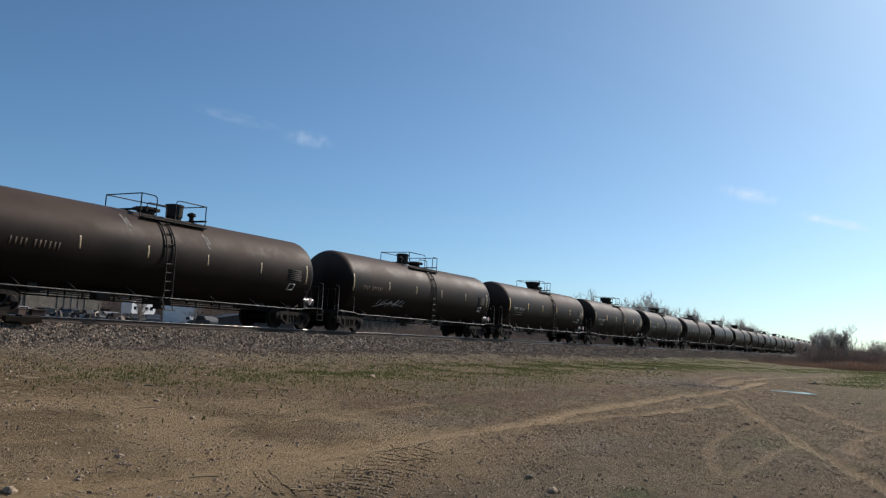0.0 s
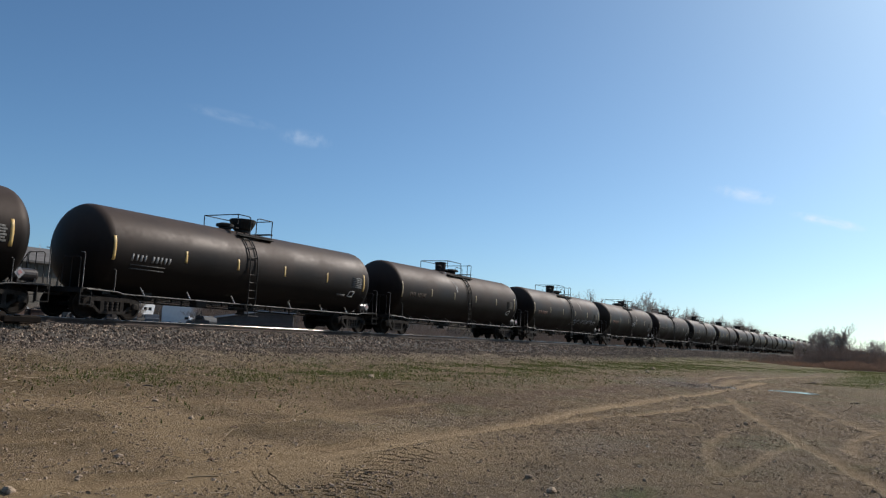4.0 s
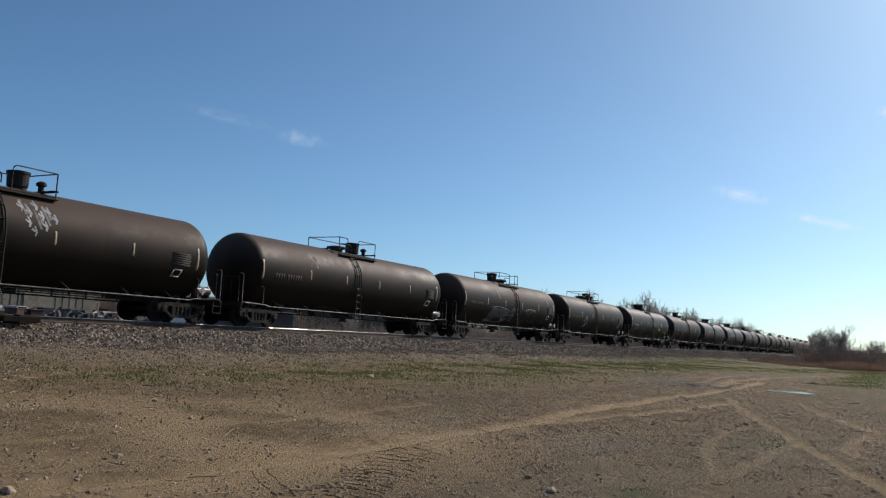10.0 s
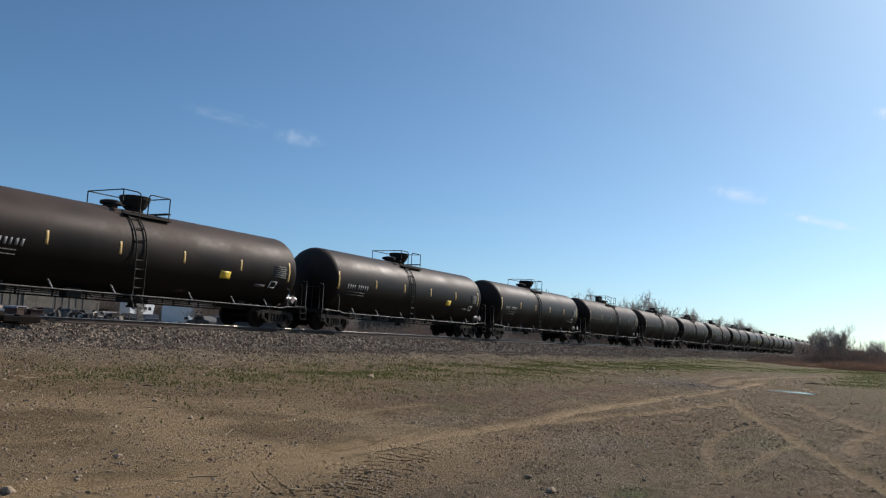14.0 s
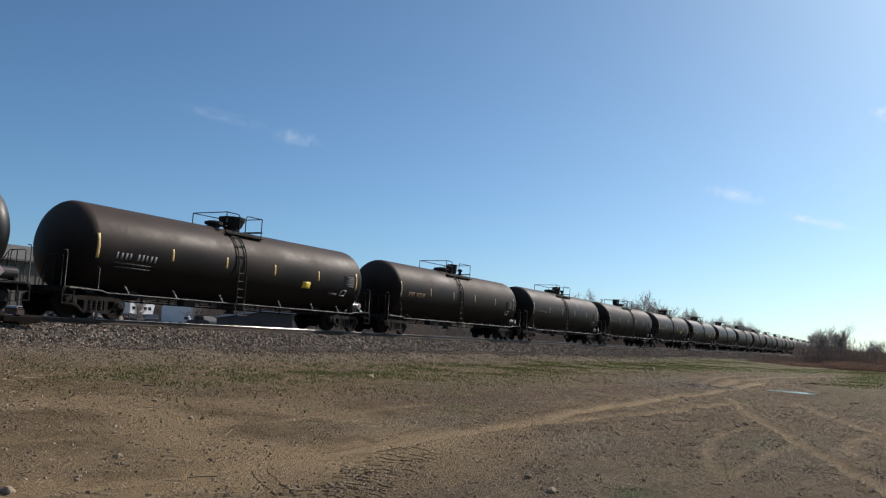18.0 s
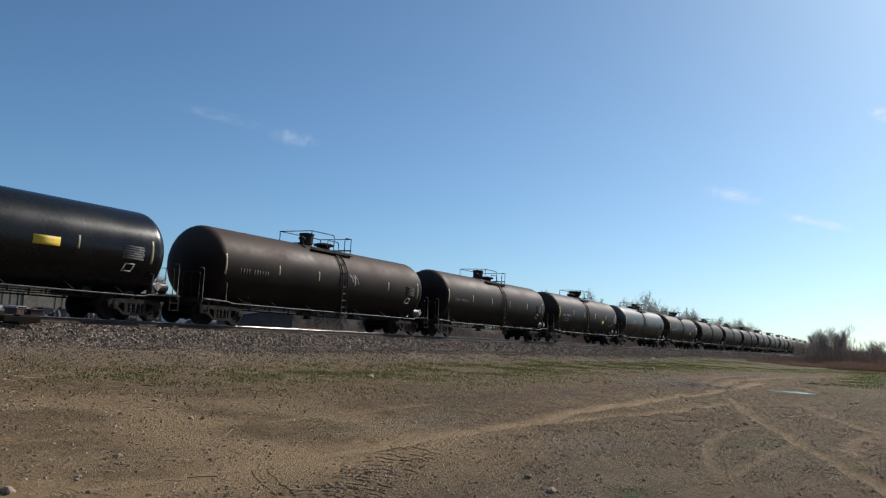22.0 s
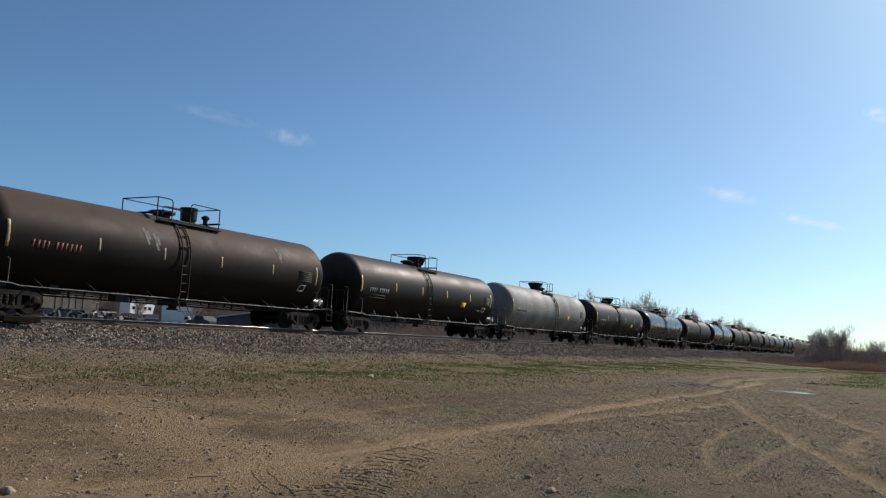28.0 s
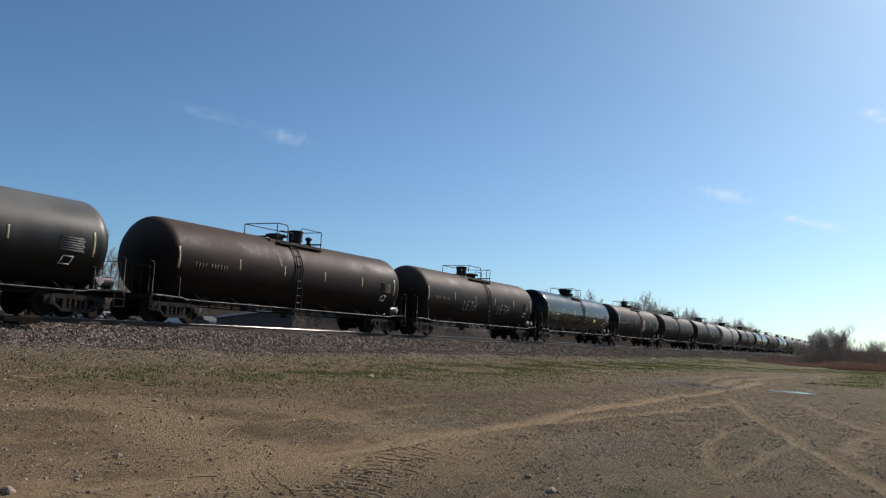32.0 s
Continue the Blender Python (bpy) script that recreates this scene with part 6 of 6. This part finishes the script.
for k, (x, y, s) in enumerate([(8.2, 3.1, 0.12), (9.2, 9.3, 0.10), (10.3, 11.3, 0.11), (6.3, 7.4, 0.09), (20.4, 13.5, 0.22), (11.4, 13.3, 0.09), (4.5, 6.6, 0.10), (5.2, 6.6, 0.06),
                               (48.1, 3.6, 0.28), (30.6, 1.0, 0.12), (26.1, 5.7, 0.16), (48.9, 12.4, 0.35), (44, 11.5, 0.22), (27, 12, 0.16), (8.8, 11, 0.06), (7.4, 8.8, 0.07),
                               (47.05, 12.33, 0.22), (64.21, 15.87, 0.16), (78.4, 16.75, 0.14), (54.75, 12.97, 0.12), (54.38, 0.48, 0.32), (53.44, 0.99, 0.14), (17.67, 2.74, 0.15), (18.08, 2.64, 0.15), (18.52, 2.52, 0.12), (13.39, 3.03, 0.12), (16.74, 2.75, 0.1), (8.81, 3.61, 0.12), (7.01, 7.92, 0.06), (6.31, 7.38, 0.09), (7.41, 7.23, 0.07), (5.12, 6.53, 0.07), (7.0, 7.36, 0.05), (4.48, 6.52, 0.12), (38.03, 14.35, 0.16), (37.43, 11.6, 0.14), (29.35, 12.92, 0.12), (23.99, 14.43, 0.16), (23.07, 15.66, 0.12), (14.56, 11.98, 0.1), (11.1, 0.71, 0.06), (24.45, 5.2, 0.14), (30.22, 1.14, 0.16), (10.22, 1.76, 0.09), (9.74, 2.54, 0.09), (9.75, 3.09, 0.08)]):
    ob = tagged(new("rock", boulder(k, (0.62 if k < 16 else 0.40) * s)), "rough grey-brown rock lying on the dirt", "rock", "loose rocks")
    ob.matrix_basis = pose(x, y, float(surface(x, y)) + 0.1 * s, 0, 0, 50 * k)


def puddle(points, width, seed):
    """A thin irregular sheet of water along a line."""
    g = random.Random(seed)
    left, right = [], []
    n = 26
    for k in range(n + 1):
        t = k / n * (len(points) - 1)
        i = min(int(t), len(points) - 2)
        p = Vector(points[i]).lerp(Vector(points[i + 1]), t - i)
        d = Vector(points[i + 1]) - Vector(points[i])
        side = Vector((-d.y, d.x)).normalized()
        w = width * (math.sin(math.pi * min(max(k / n, 0.02), 0.98)) ** 0.5) * (0.75 + 0.6 * noise.noise(Vector((k * 0.35, seed, 0))))
        left.append(p + side * w * g.uniform(0.7, 1.2)); right.append(p - side * w * g.uniform(0.7, 1.2))
    ring = left + right[::-1]
    z = max(float(surface(q.x, q.y)) for q in ring) + 0.012
    v = [(q.x, q.y, z) for q in left] + [(q.x, q.y, z) for q in right]
    me = sheet(v, [(k, k + 1, n + 2 + k, n + 1 + k) for k in range(n)], PUDDLE, "puddle")
    tagged(new("puddle", me), "shallow still puddle mirroring the sky", "puddle", kind="structure")


for k, (points, width) in enumerate([([(35.2, 4.3), (35.4, 3.6), (34.9, 2.9), (34.5, 2.5)], 0.62), ([(35.2, 7.6), (34.9, 7.0)], 0.20), ([(34.6, 6.5), (34.9, 5.9), (34.6, 5.4)], 0.22)]):
    puddle(points, width, 3 + 2 * k)


def twigs_on_ground():
    g = random.Random(77)
    for k in range(60):
        x = 5 + 40 * g.random() ** 1.5
        y = g.uniform(2.5, 18.5)
        a, n = g.uniform(0, 6.28), g.uniform(0.08, 0.28)
        z = float(surface(x, y))
        bm = bmesh.new()
        tube(bm, [(-n / 2, 0, 0.012), (0, g.uniform(-0.04, 0.04), 0.025), (n / 2, g.uniform(-0.05, 0.05), 0.014)], g.uniform(0.006, 0.014), 5)
        ob = tagged(new("stick", mesh_of(bm, REED if k % 4 else WOOD, "stick")), "short dry stick lying on the dirt", "stick", "fallen sticks")
        ob.matrix_basis = pose(x, y, z, 0, 0, math.degrees(a))


twigs_on_ground()


def dead_branches():
    """Broken branches and a length of old board left on the lot."""
    g = random.Random(91)
    for (ax, ay), (cx, cy), r in [((22.02, 4.58), (22.83, 4.25), 0.05), ((47.23, 3.96), (47.98, 3.33), 0.09), ((12.08, 0.58), (12.18, 0.71), 0.02), ((10.93, 3.01), (10.88, 2.84), 0.015), ((10.11, 1.87), (10.13, 1.75), 0.02), ((5.87, 5.96), (6.2, 5.8), 0.02), ((8.78, 3.33), (9.28, 3.33), 0.014), ((11.25, 7.46), (11.75, 7.45), 0.018), ((14.51, 3.08), (15.42, 2.92), 0.025), ((18.48, 11.61), (19.72, 11.56), 0.03), ((18.06, 13.72), (19.01, 13.85), 0.03), ((39.98, 18.78), (41.79, 18.43), 0.05)]:
        n, r = 0.8 * math.hypot(cx - ax, cy - ay), 0.42 * r
        bm = bmesh.new()
        tube(bm, [(-n / 2, 0, 0.8 * r), (-n / 5, g.uniform(-0.1, 0.1) * n, 1.3 * r), (n / 4, g.uniform(-0.08, 0.08) * n, 1.1 * r), (n / 2, 0, 0.8 * r)], r, 6)
        ob = tagged(new("branch", mesh_of(bm, STRAW, "branch")), "broken dry branch lying on the dirt", "branch", "fallen branches")
        x, y = (ax + cx) / 2, (ay + cy) / 2
        ob.matrix_basis = pose(x, y, float(surface(x, y)), 0, 0, math.degrees(math.atan2(cy - ay, cx - ax)))


dead_branches()


def tyre_print():
    """Pressed tread: low bowed cross ridges of earth along a wheel's line, and two narrow scrapes beside it."""
    v, f = [], []
    line = [Vector(p) for p in [(6.25, 4.5), (7.21, 4.81), (8.49, 5.27), (9.66, 5.52)]]
    g = random.Random(5)

    def ridge(pts, way, h, w):
        for q0, q1 in zip(pts, pts[1:]):
            if g.random() < 0.16:
                continue
            b = len(v)
            for q in (q0, q1):
                z, k = float(surface(q.x, q.y)), g.uniform(0.7, 1.25)
                v.extend([(q.x - w * way.x, q.y - w * way.y, z - 0.006), (q.x, q.y, z + h * k), (q.x + 1.6 * w * way.x, q.y + 1.6 * w * way.y, z - 0.006)])
            f.extend([(b, b + 1, b + 4, b + 3), (b + 1, b + 2, b + 5, b + 4)])

    total = 17
    for k in range(total):
        t = k / total * (len(line) - 1)
        i = int(t)
        p = line[i].lerp(line[i + 1], t - i)
        away = p.normalized()
        side = Vector((away.y, -away.x))
        half = g.uniform(0.30, 0.40)
        ridge([p + side * half * u - away * (0.17 * u * u + 0.12 * u) + Vector((g.uniform(-0.012, 0.012), g.uniform(-0.012, 0.012))) for u in [-1 + 0.2 * m for m in range(11)]], away, 0.0075, 0.012)
    for a, c in [[(6.63, 5.8), (5.88, 4.8)], [(6.9, 5.84), (6.03, 4.73)]]:
        a, c = Vector(a), Vector(c)
        pts = [a.lerp(c, m / 14) + Vector((g.uniform(-0.01, 0.01), g.uniform(-0.01, 0.01))) for m in range(15)]
        d = (c - a).normalized()
        ridge(pts, Vector((d.y, -d.x)), 0.007, 0.011)
    me = sheet(v, f, EARTH, "tyre_print")
    tagged(new("tyre_print", me), "ridged tyre tread pressed into earth", "tyre print", kind="stuff")


tyre_print()


def track_oddments():
    ob = tagged(new("scrap_pile"), "rusty drum and dark scrap lying beside the rail", "scrap")
    ob.matrix_basis = pose(14.3, TRACK_Y - 1.75, -0.26, 0, 0, 8)
    bm = bmesh.new()
    lathe(bm, [(0, -0.4), (0.15, -0.4), (0.17, -0.37), (0.15, 0), (0.17, 0.37), (0.15, 0.4), (0, 0.4)], "x", (-0.1, 0.3, 0.17), 16)
    part("drum", bm, TRUCK, ob, "rust-brown drum")
    for k, (x, y, a) in enumerate([(0.55, -0.1, 5), (0.35, -0.35, -12), (0.9, 0.05, 20)]):
        bm = bmesh.new()
        box(bm, -0.55, 0.55, -0.1, 0.1, 0, 0.16, 0.015)
        part("timber", bm, TRUCK, ob, at=pose(x, y, 0.0 + 0.05 * k, 0, 0, a))


track_oddments()


# ---- thin clouds, far off ----
def cloud(azimuth, elevation, width, height, tilt, density, seed, stretch=(1.2, 1.0, 2.5)):
    d = 3600.0
    a, e = radians(azimuth), radians(elevation)
    p = Vector((d * math.cos(a) * math.cos(e), d * math.sin(a) * math.cos(e), d * math.sin(e)))
    wide, high = d * radians(width), d * radians(height)
    bm = bmesh.new()
    bmesh.ops.create_grid(bm, x_segments=8, y_segments=8, size=0.5)
    for v in bm.verts:
        v.co = Vector((v.co.x * wide, v.co.y * high, 0.02 * wide * (0.25 - v.co.x ** 2)))
    ob = tagged(new("cloud", mesh_of(bm, cloud_material("wispy_cloud", density, stretch, seed), "cloud")), "thin white wisp of high cloud", "cloud", "wispy clouds")
    ob.matrix_basis = Matrix.Translation(p) @ p.to_track_quat("Z", "Y").to_matrix().to_4x4() @ pose(0, 0, 0, 0, 180, tilt)
    ob.visible_shadow = False
    return ob


CLOUDS = [cloud(39.0, 13.1, 4.4, 1.5, 4, 0.28, 1.0), cloud(44.0, 14.0, 7.5, 1.1, 8, 0.14, 4.0), cloud(8.3, 10.3, 5.4, 1.25, 12, 0.5, 7.0),
          cloud(3.3, 8.5, 5.6, 0.85, 14, 0.9, 12.0), cloud(-0.7, 15.0, 2.6, 1.1, 18, 0.8, 15.0)]


def motions():
    """The train rolls by, its wheels turn, and the clouds drift."""
    times = [4.0 * k for k in range(9)]
    for k, car in CARS.items():
        x = car_start(k)
        walk(car, [(t, pose(x + travelled(t), TRACK_Y, 0)) for t in times])
    steps = [k / FPS for k in range(32 * FPS + 1)]
    rows = {}
    for s in (-1, 1):
        rows[s] = [(t, pose(s * 0.889, 0, 0.457, 0, 0, 0) @ Matrix.Rotation(travelled(t) / 0.457, 4, "Y")) for t in steps]
    made = {}
    for car in CARS.values():
        for b in car.children:
            for o in b.children:
                if not o.name.startswith("wheelset"):
                    continue
                s = -1 if o.location.x < 0 else 1
                if s not in made:
                    walk(o, rows[s])
                    made[s] = o.animation_data
                else:
                    o.rotation_mode = "QUATERNION"
                    keys = o.animation_data_create()
                    keys.action = made[s].action
                    keys.action_slot = made[s].action_slot
    drift = Matrix.Rotation(radians(1.33), 4, "Z")
    for c in CLOUDS:
        walk(c, [(0.0, c.matrix_basis.copy()), (32.0, drift @ c.matrix_basis)])


motions()
